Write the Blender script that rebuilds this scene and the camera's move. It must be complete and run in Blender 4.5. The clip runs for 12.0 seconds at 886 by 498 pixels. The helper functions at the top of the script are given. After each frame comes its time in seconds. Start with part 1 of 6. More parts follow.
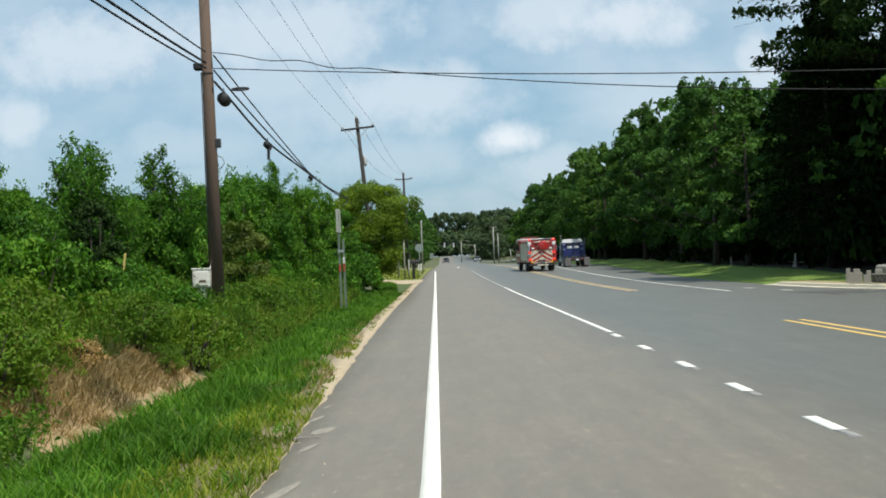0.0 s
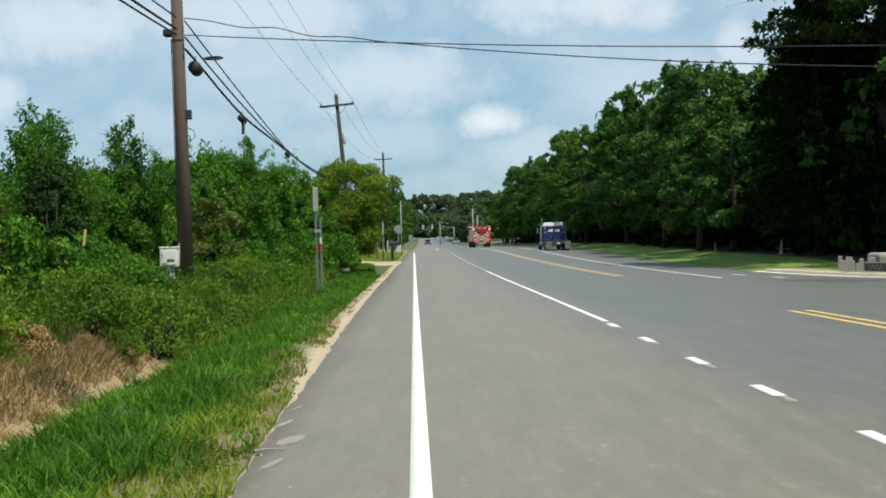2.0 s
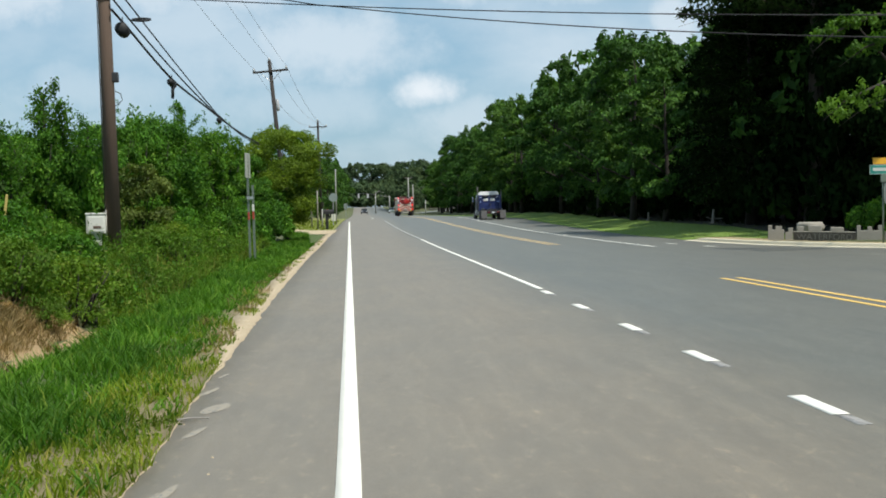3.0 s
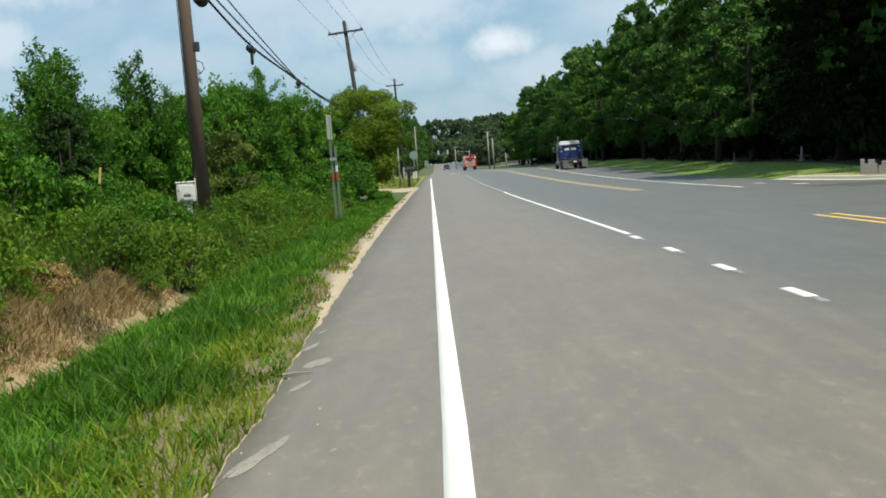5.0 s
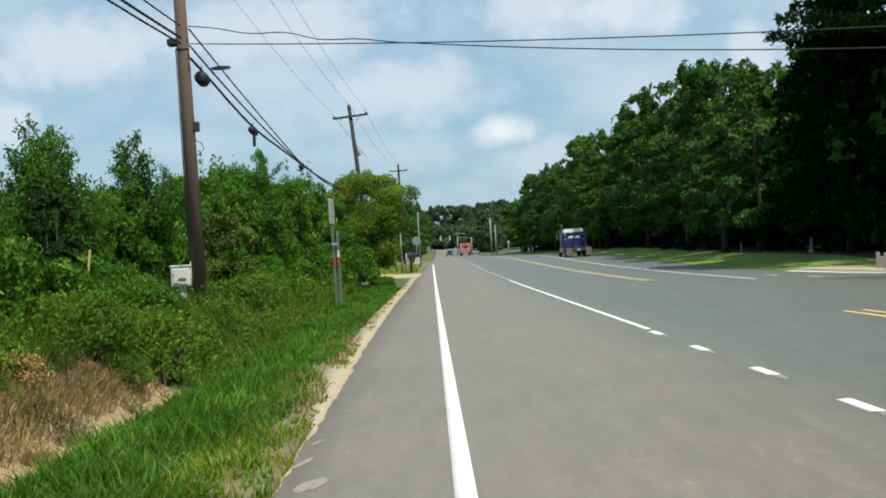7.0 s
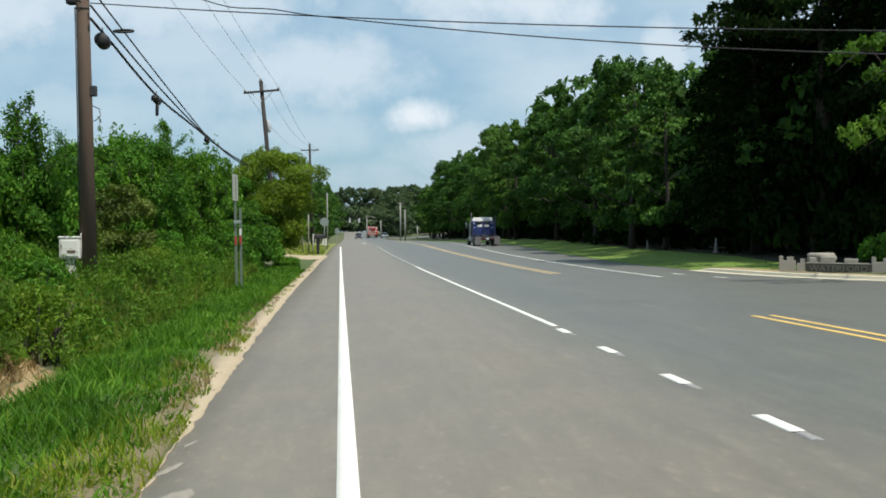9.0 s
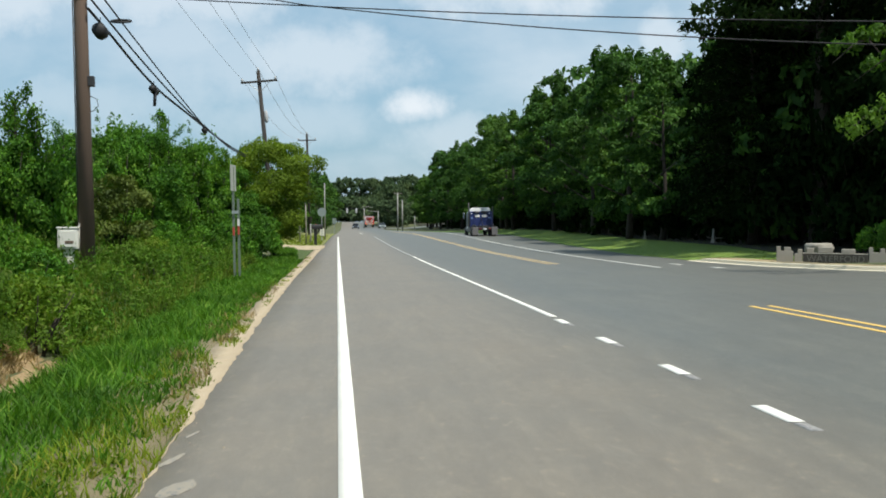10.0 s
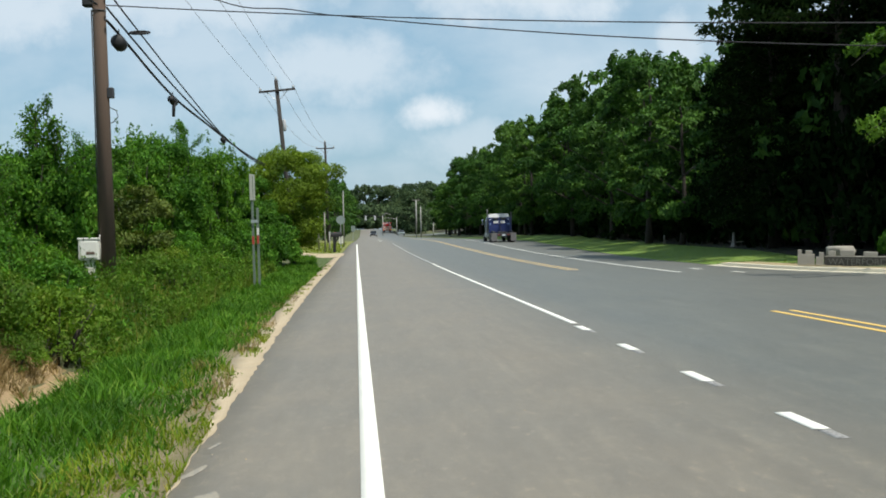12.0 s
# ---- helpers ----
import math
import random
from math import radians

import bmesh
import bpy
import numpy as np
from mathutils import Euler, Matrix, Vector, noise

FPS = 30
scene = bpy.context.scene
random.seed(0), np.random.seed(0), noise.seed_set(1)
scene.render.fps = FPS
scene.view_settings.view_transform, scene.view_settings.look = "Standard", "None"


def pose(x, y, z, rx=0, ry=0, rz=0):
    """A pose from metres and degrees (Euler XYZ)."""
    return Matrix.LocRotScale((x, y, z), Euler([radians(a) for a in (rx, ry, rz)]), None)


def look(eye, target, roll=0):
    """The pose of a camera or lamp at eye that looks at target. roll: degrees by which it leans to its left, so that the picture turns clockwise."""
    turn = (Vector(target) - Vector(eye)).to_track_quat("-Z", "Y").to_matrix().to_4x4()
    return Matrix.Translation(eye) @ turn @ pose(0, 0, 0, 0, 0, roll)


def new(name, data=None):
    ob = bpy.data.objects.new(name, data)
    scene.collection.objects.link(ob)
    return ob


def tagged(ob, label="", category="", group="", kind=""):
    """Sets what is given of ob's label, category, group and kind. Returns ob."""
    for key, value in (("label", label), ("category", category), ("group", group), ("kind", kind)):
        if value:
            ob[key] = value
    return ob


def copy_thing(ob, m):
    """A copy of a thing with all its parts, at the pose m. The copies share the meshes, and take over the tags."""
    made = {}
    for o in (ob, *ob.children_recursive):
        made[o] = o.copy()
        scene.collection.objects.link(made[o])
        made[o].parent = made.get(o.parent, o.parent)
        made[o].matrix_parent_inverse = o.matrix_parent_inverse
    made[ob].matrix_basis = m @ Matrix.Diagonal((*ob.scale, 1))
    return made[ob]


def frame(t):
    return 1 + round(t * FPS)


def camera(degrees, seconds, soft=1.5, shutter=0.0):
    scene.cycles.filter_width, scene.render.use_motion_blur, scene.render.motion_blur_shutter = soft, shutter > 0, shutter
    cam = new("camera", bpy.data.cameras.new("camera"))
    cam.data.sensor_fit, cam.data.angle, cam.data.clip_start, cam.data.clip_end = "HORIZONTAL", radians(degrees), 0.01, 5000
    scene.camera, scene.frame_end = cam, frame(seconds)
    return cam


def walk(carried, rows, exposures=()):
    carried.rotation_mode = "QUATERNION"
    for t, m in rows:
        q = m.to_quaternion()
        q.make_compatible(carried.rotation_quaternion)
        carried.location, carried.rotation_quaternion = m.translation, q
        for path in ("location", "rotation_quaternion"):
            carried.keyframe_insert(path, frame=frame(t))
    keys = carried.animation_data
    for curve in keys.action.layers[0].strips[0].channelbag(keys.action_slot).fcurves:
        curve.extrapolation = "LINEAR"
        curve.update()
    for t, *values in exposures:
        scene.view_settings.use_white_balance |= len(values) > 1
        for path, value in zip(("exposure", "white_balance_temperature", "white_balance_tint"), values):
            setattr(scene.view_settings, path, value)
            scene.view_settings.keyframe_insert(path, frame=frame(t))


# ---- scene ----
cam = camera(44.0, 12.0, 1.8)
PATH = [
    (0, (0.149, -2.163, 1.629), (0.149, -0.163, 1.654), -2.0),
    (0.5, (0.153, -1.663, 1.679), (-0.009, 0.331, 1.692), -3.7),
    (1, (0.213, -1.474, 1.619), (0.004, 0.515, 1.603), -1.0),
    (1.5, (0.045, -1.022, 1.64), (-0.031, 0.976, 1.592), -2.1),
    (2, (0.033, -0.507, 1.629), (0.072, 1.493, 1.62), -1.2),
    (2.5, (0.091, -0.498, 1.597), (0.17, 1.5, 1.582), -1.7),
    (3, (0.079, -0.257, 1.572), (0.234, 1.736, 1.505), -1.0),
    (3.2, (0.134, -0.238, 1.599), (0.297, 1.753, 1.493), -1.2),
    (4.8, (-0.022, -0.377, 1.553), (0.049, 1.619, 1.454), -1.7),
    (5, (0.003, -0.306, 1.53), (0.003, 1.689, 1.387), -4.0),
    (5.5, (-0.03, -0.111, 1.574), (-0.016, 1.879, 1.376), -1.6),
    (6, (-0.031, 0.292, 1.496), (-0.02, 2.291, 1.443), -2.3),
    (6.5, (-0.065, 0.839, 1.557), (-0.053, 2.838, 1.489), -2.1),
    (6.7, (-0.108, 0.893, 1.566), (-0.094, 2.893, 1.541), -3.1),
    (8.3, (0.022, 1.66, 1.63), (-0.001, 3.659, 1.691), -2.5),
    (8.5, (0.052, 1.747, 1.599), (0.079, 3.745, 1.665), -3.0),
    (9, (-0.01, 1.84, 1.622), (0.163, 3.832, 1.601), -0.4),
    (9.5, (-0.016, 1.819, 1.628), (0.155, 3.811, 1.595), -0.1),
    (10, (-0.039, 1.825, 1.632), (0.139, 3.817, 1.593), -0.4),
    (10.5, (-0.031, 1.796, 1.628), (0.186, 3.785, 1.608), -0.9),
    (11, (-0.025, 1.79, 1.658), (0.173, 3.779, 1.61), -1.1),
    (11.5, (-0.063, 1.914, 1.653), (0.125, 3.904, 1.602), -0.7),
    (12, (-0.048, 1.847, 1.654), (0.096, 3.842, 1.627), -1.0),
]
walk(cam, [(t, look(eye, target, roll)) for t, eye, target, roll in PATH])


# ---- light ----
SUN_DIR = Vector((0.29, -0.35, 0.89)).normalized()
sun_data = bpy.data.lights.new("sun", "SUN")
sun_data.energy, sun_data.angle, sun_data.color = 5.0, radians(0.55), (1.0, 0.965, 0.89)
sun = new("sun", sun_data)
sun.matrix_world = look((60, -40, 90), Vector((60, -40, 90)) - SUN_DIR)


def build_world():
    world = bpy.data.worlds.new("sky")
    scene.world = world
    world.use_nodes = True
    nt = world.node_tree
    nt.nodes.clear()
    n, l = nt.nodes.new, nt.links.new
    sky = n("ShaderNodeTexSky")
    sky.sky_type, sky.sun_disc = "NISHITA", False
    sky.sun_elevation = math.asin(SUN_DIR.z)
    sky.sun_rotation = math.atan2(SUN_DIR.x, SUN_DIR.y)
    sky.air_density, sky.dust_density, sky.ozone_density = 1.0, 1.6, 1.2
    co = n("ShaderNodeTexCoord")
    # heaps of cloud, a little flattened
    shift = n("ShaderNodeMapping")
    shift.inputs["Location"].default_value, shift.inputs["Scale"].default_value = CLOUD_SHIFT, (1.0, 1.0, 1.9)
    l(co.outputs["Generated"], shift.inputs["Vector"])
    big = n("ShaderNodeTexNoise")
    big.inputs["Scale"].default_value, big.inputs["Detail"].default_value = 3.6, 10.0
    big.inputs["Roughness"].default_value, big.inputs["Distortion"].default_value = 0.55, 0.15
    l(shift.outputs[0], big.inputs["Vector"])
    ramp = n("ShaderNodeValToRGB")
    ramp.color_ramp.elements[0].position, ramp.color_ramp.elements[0].color = 0.43, (0, 0, 0, 1)
    ramp.color_ramp.elements[1].position, ramp.color_ramp.elements[1].color = 0.63, (1, 1, 1, 1)
    l(big.outputs["Fac"], ramp.inputs[0])
    amount = n("ShaderNodeMath"); amount.operation = "MULTIPLY"; amount.inputs[1].default_value = 0.42
    l(ramp.outputs[0], amount.inputs[0])
    # single heaps and banks of cloud over the road, by slope across and slope up, with ragged edges
    way = n("ShaderNodeSeparateXYZ")
    l(co.outputs["Generated"], way.inputs[0])
    ahead = n("ShaderNodeMath"); ahead.operation = "MAXIMUM"; ahead.inputs[1].default_value = 0.15
    l(way.outputs["Y"], ahead.inputs[0])
    plane = n("ShaderNodeCombineXYZ")
    for axis, slot in (("X", 0), ("Z", 1)):
        q = n("ShaderNodeMath"); q.operation = "DIVIDE"
        l(way.outputs[axis], q.inputs[0]), l(ahead.outputs[0], q.inputs[1])
        l(q.outputs[0], plane.inputs[slot])
    rag = n("ShaderNodeTexNoise")
    rag.inputs["Scale"].default_value, rag.inputs["Detail"].default_value, rag.inputs["Roughness"].default_value = 16.0, 7.0, 0.62
    l(plane.outputs[0], rag.inputs["Vector"])
    total = amount.outputs[0]
    for u, v, a, b, strength in CLOUDS:
        off = n("ShaderNodeVectorMath"); off.operation = "SUBTRACT"; off.inputs[1].default_value = (u, v, 0)
        l(plane.outputs[0], off.inputs[0])
        flat = n("ShaderNodeVectorMath"); flat.operation = "MULTIPLY"; flat.inputs[1].default_value = (1 / a, 1 / b, 0)
        l(off.outputs[0], flat.inputs[0])
        far = n("ShaderNodeVectorMath"); far.operation = "LENGTH"
        l(flat.outputs[0], far.inputs[0])
        rough = n("ShaderNodeMath"); rough.operation = "MULTIPLY_ADD"; rough.inputs[1].default_value = -2.6
        l(rag.outputs["Fac"], rough.inputs[0]), l(far.outputs["Value"], rough.inputs[2])
        soft = n("ShaderNodeMapRange"); soft.interpolation_type = "SMOOTHSTEP"
        for key, val in (("From Min", 0.35), ("From Max", -0.95), ("To Min", 0.0), ("To Max", strength)):
            soft.inputs[key].default_value = val
        l(rough.outputs[0], soft.inputs["Value"])
        top = n("ShaderNodeMath"); top.operation = "MAXIMUM"
        l(total, top.inputs[0]), l(soft.outputs[0], top.inputs[1])
        total = top.outputs[0]
    mix = n("ShaderNodeMix"); mix.data_type = "RGBA"
    l(total, mix.inputs["Factor"])
    # thin summer haze whitens the blue a little everywhere
    haze = n("ShaderNodeMix"); haze.data_type = "RGBA"
    haze.inputs["Factor"].default_value = 0.55
    haze.inputs["B"].default_value = (3.7, 6.4, 8.3, 1)
    l(sky.outputs[0], haze.inputs["A"])
    l(haze.outputs["Result"], mix.inputs["A"])
    mix.inputs["B"].default_value = (8.7, 9.3, 9.8, 1)
    back = n("ShaderNodeBackground")
    back.inputs["Strength"].default_value = SKY_STRENGTH
    l(mix.outputs["Result"], back.inputs["Color"])
    out = n("ShaderNodeOutputWorld")
    l(back.outputs[0], out.inputs["Surface"])


CLOUDS = (
    (0.066, 0.11, 0.028, 0.014, 0.9),
    (0.093, 0.082, 0.046, 0.021, 0.4),
    (0.16, 0.218, 0.07, 0.028, 0.7),
    (0.119, 0.226, 0.082, 0.026, 0.58),
    (-0.15, 0.215, 0.113, 0.036, 0.58),
    (-0.018, 0.153, 0.067, 0.031, 0.54),
    (-0.09, 0.145, 0.077, 0.031, 0.36),
    (-0.337, 0.206, 0.077, 0.036, 0.61),
    (-0.385, 0.143, 0.031, 0.023, 0.58),
    (-0.231, 0.114, 0.062, 0.021, 0.29),
    (0.295, 0.173, 0.021, 0.031, 0.58),
    (-0.046, 0.097, 0.072, 0.021, 0.29),
)
CLOUD_SHIFT = (3.1, 1.7, 0.0)
SKY_STRENGTH = 0.1
build_world()
scene.view_settings.exposure = 0.0

# ---- materials ----


def noise_node(nt, vec, scale, detail=4.0, rough=0.6):
    t = nt.nodes.new("ShaderNodeTexNoise")
    t.inputs["Scale"].default_value, t.inputs["Detail"].default_value = scale, detail
    t.inputs["Roughness"].default_value = rough
    if vec is not None:
        nt.links.new(vec, t.inputs["Vector"])
    return t.outputs["Fac"]


def ramp_node(nt, fac, stops):
    r = nt.nodes.new("ShaderNodeValToRGB")
    while len(r.color_ramp.elements) < len(stops):
        r.color_ramp.elements.new(0.5)
    for e, (p, c) in zip(r.color_ramp.elements, stops):
        e.position, e.color = p, (*c, 1) if len(c) == 3 else c
    nt.links.new(fac, r.inputs[0])
    return r.outputs[0]


def mix_node(nt, fac, a, b, blend="MIX"):
    m = nt.nodes.new("ShaderNodeMix")
    m.data_type, m.blend_type = "RGBA", blend
    for key, v in (("Factor", fac), ("A", a), ("B", b)):
        if isinstance(v, (int, float)):
            m.inputs[key].default_value = v
        elif isinstance(v, tuple):
            m.inputs[key].default_value = (*v, 1)
        else:
            nt.links.new(v, m.inputs[key])
    return m.outputs["Result"]


def base_mat(name):
    m = bpy.data.materials.new(name)
    m.use_nodes = True
    nt = m.node_tree
    return m, nt, nt.nodes["Principled BSDF"]


def coords(nt, stretch=None):
    c = nt.nodes.new("ShaderNodeTexCoord").outputs["Object"]
    if stretch:
        mp = nt.nodes.new("ShaderNodeMapping")
        mp.inputs["Scale"].default_value = stretch
        nt.links.new(c, mp.inputs["Vector"])
        c = mp.outputs[0]
    return c


def bump_to(nt, bsdf, height, strength, distance):
    b = nt.nodes.new("ShaderNodeBump")
    b.inputs["Strength"].default_value, b.inputs["Distance"].default_value = strength, distance
    nt.links.new(height, b.inputs["Height"])
    nt.links.new(b.outputs[0], bsdf.inputs["Normal"])


def surface(name, c1, c2, scale=3.0, fine=40.0, rough=0.7, metal=0.0, bump=0.15, dist=0.01, stretch=None, coat=0.0):
    """A surface whose colour wanders between two tones at a coarse and a fine scale."""
    m, nt, p = base_mat(name)
    vec = coords(nt, stretch)
    coarse = noise_node(nt, vec, scale, 5)
    small = noise_node(nt, vec, fine, 3)
    col = mix_node(nt, coarse, c1, c2)
    col = mix_node(nt, 0.35, col, ramp_node(nt, small, [(0.3, tuple(v * 0.6 for v in c1)), (0.7, tuple(min(1, v * 1.25) for v in c2))]))
    nt.links.new(col, p.inputs["Base Color"])
    p.inputs["Roughness"].default_value, p.inputs["Metallic"].default_value = rough, metal
    p.inputs["Coat Weight"].default_value = coat
    if bump:
        bump_to(nt, p, small, bump, dist)
    return m


def leafy(name, dark, light, translucent=0.35, rough=0.55, tips=None, gloss=0.18):
    """Leaves or blades: each one its own tone, each plant its own cast, some light passing through."""
    m, nt, p = base_mat(name)
    isl = nt.nodes.new("ShaderNodeNewGeometry").outputs["Random Per Island"]
    stops = [(0.0, dark), (0.85, light)]
    if tips:
        stops.append((1.0, tips))
    col = ramp_node(nt, isl, stops)
    rnd = nt.nodes.new("ShaderNodeObjectInfo").outputs["Random"]
    cast = ramp_node(nt, rnd, [(0.0, (0.72, 0.80, 0.75)), (0.5, (1, 1, 1)), (1.0, (1.18, 1.08, 0.85))])
    col = mix_node(nt, 1.0, col, cast, "MULTIPLY")
    vec = nt.nodes.new("ShaderNodeTexCoord").outputs["Object"]
    patch = ramp_node(nt, noise_node(nt, vec, 0.55, 3), [(0.32, (0.45, 0.50, 0.48)), (0.68, (1.32, 1.25, 1.10))])
    col = mix_node(nt, 1.0, col, patch, "MULTIPLY")
    nt.links.new(col, p.inputs["Base Color"])
    p.inputs["Roughness"].default_value = rough
    p.inputs["Specular IOR Level"].default_value = gloss
    tr = nt.nodes.new("ShaderNodeBsdfTranslucent")
    nt.links.new(mix_node(nt, 1.0, col, (1.25, 1.35, 0.6), "MULTIPLY"), tr.inputs["Color"])
    mx = nt.nodes.new("ShaderNodeMixShader")
    mx.inputs[0].default_value = translucent
    nt.links.new(p.outputs[0], mx.inputs[1])
    nt.links.new(tr.outputs[0], mx.inputs[2])
    nt.links.new(mx.outputs[0], nt.nodes["Material Output"].inputs["Surface"])
    return m


def asphalt_mat():
    m, nt, p = base_mat("asphalt")
    vec = coords(nt)
    lane = coords(nt, (1.0, 0.035, 1.0))
    broad = noise_node(nt, vec, 0.35, 5)
    streak = noise_node(nt, lane, 2.2, 4)
    grit = noise_node(nt, vec, 140.0, 2, 0.7)
    fleck = noise_node(nt, coords(nt, (1.0, 0.16, 1.0)), 4.0, 9, 0.72)
    scuff = noise_node(nt, coords(nt, (1.0, 0.5, 1.0)), 9.0, 7, 0.8)
    col = mix_node(nt, ramp_node(nt, broad, [(0.30, (0, 0, 0)), (0.70, (1, 1, 1))]), (0.158, 0.156, 0.152), (0.192, 0.180, 0.164))
    # the far lanes were paved at another time: darker and cooler
    across = nt.nodes.new("ShaderNodeSeparateXYZ")
    nt.links.new(vec, across.inputs[0])
    lanes = nt.nodes.new("ShaderNodeMapRange")
    for key, v in (("From Min", 2.2), ("From Max", 4.6), ("To Min", 0.0), ("To Max", 1.0)):
        lanes.inputs[key].default_value = v
    nt.links.new(across.outputs["X"], lanes.inputs["Value"])
    col = mix_node(nt, 1.0, col, mix_node(nt, lanes.outputs[0], (1.12, 0.985, 0.76), (0.66, 0.705, 0.635)), "MULTIPLY")
    col = mix_node(nt, 0.20, col, ramp_node(nt, streak, [(0.35, (0.14, 0.135, 0.128)), (0.65, (0.20, 0.192, 0.176))]))
    col = mix_node(nt, 1.0, col, ramp_node(nt, grit, [(0.25, (0.72, 0.72, 0.72)), (0.75, (1.26, 1.26, 1.26))]), "MULTIPLY")
    col = mix_node(nt, 1.0, col, ramp_node(nt, fleck, [(0.30, (0.88, 0.88, 0.89)), (0.54, (1, 1, 1)), (0.76, (1.20, 1.18, 1.14))]), "MULTIPLY")
    # pale dust and ground-in grit
    col = mix_node(nt, 1.0, col, ramp_node(nt, scuff, [(0.40, (0.95, 0.95, 0.95)), (0.56, (1, 1, 1)), (0.70, (1.55, 1.46, 1.34))]), "MULTIPLY")
    nt.links.new(col, p.inputs["Base Color"])
    p.inputs["Roughness"].default_value = 0.52
    bump_to(nt, p, grit, 0.5, 0.004)
    return m


def paint_mat(name, c, worn):
    """Road paint, worn through to the asphalt in specks."""
    m, nt, p = base_mat(name)
    vec = coords(nt)
    wear = noise_node(nt, vec, 26.0, 5, 0.75)
    dirt = noise_node(nt, vec, 1.3, 4)
    col = mix_node(nt, ramp_node(nt, dirt, [(0.35, (0, 0, 0)), (0.75, (0.35, 0.35, 0.35))]), c, tuple(v * 0.7 for v in c))
    col = mix_node(nt, ramp_node(nt, wear, [(worn, (0, 0, 0)), (worn + 0.08, (1, 1, 1))]), col, (0.16, 0.155, 0.145))
    nt.links.new(col, p.inputs["Base Color"])
    p.inputs["Roughness"].default_value = 0.65
    return m


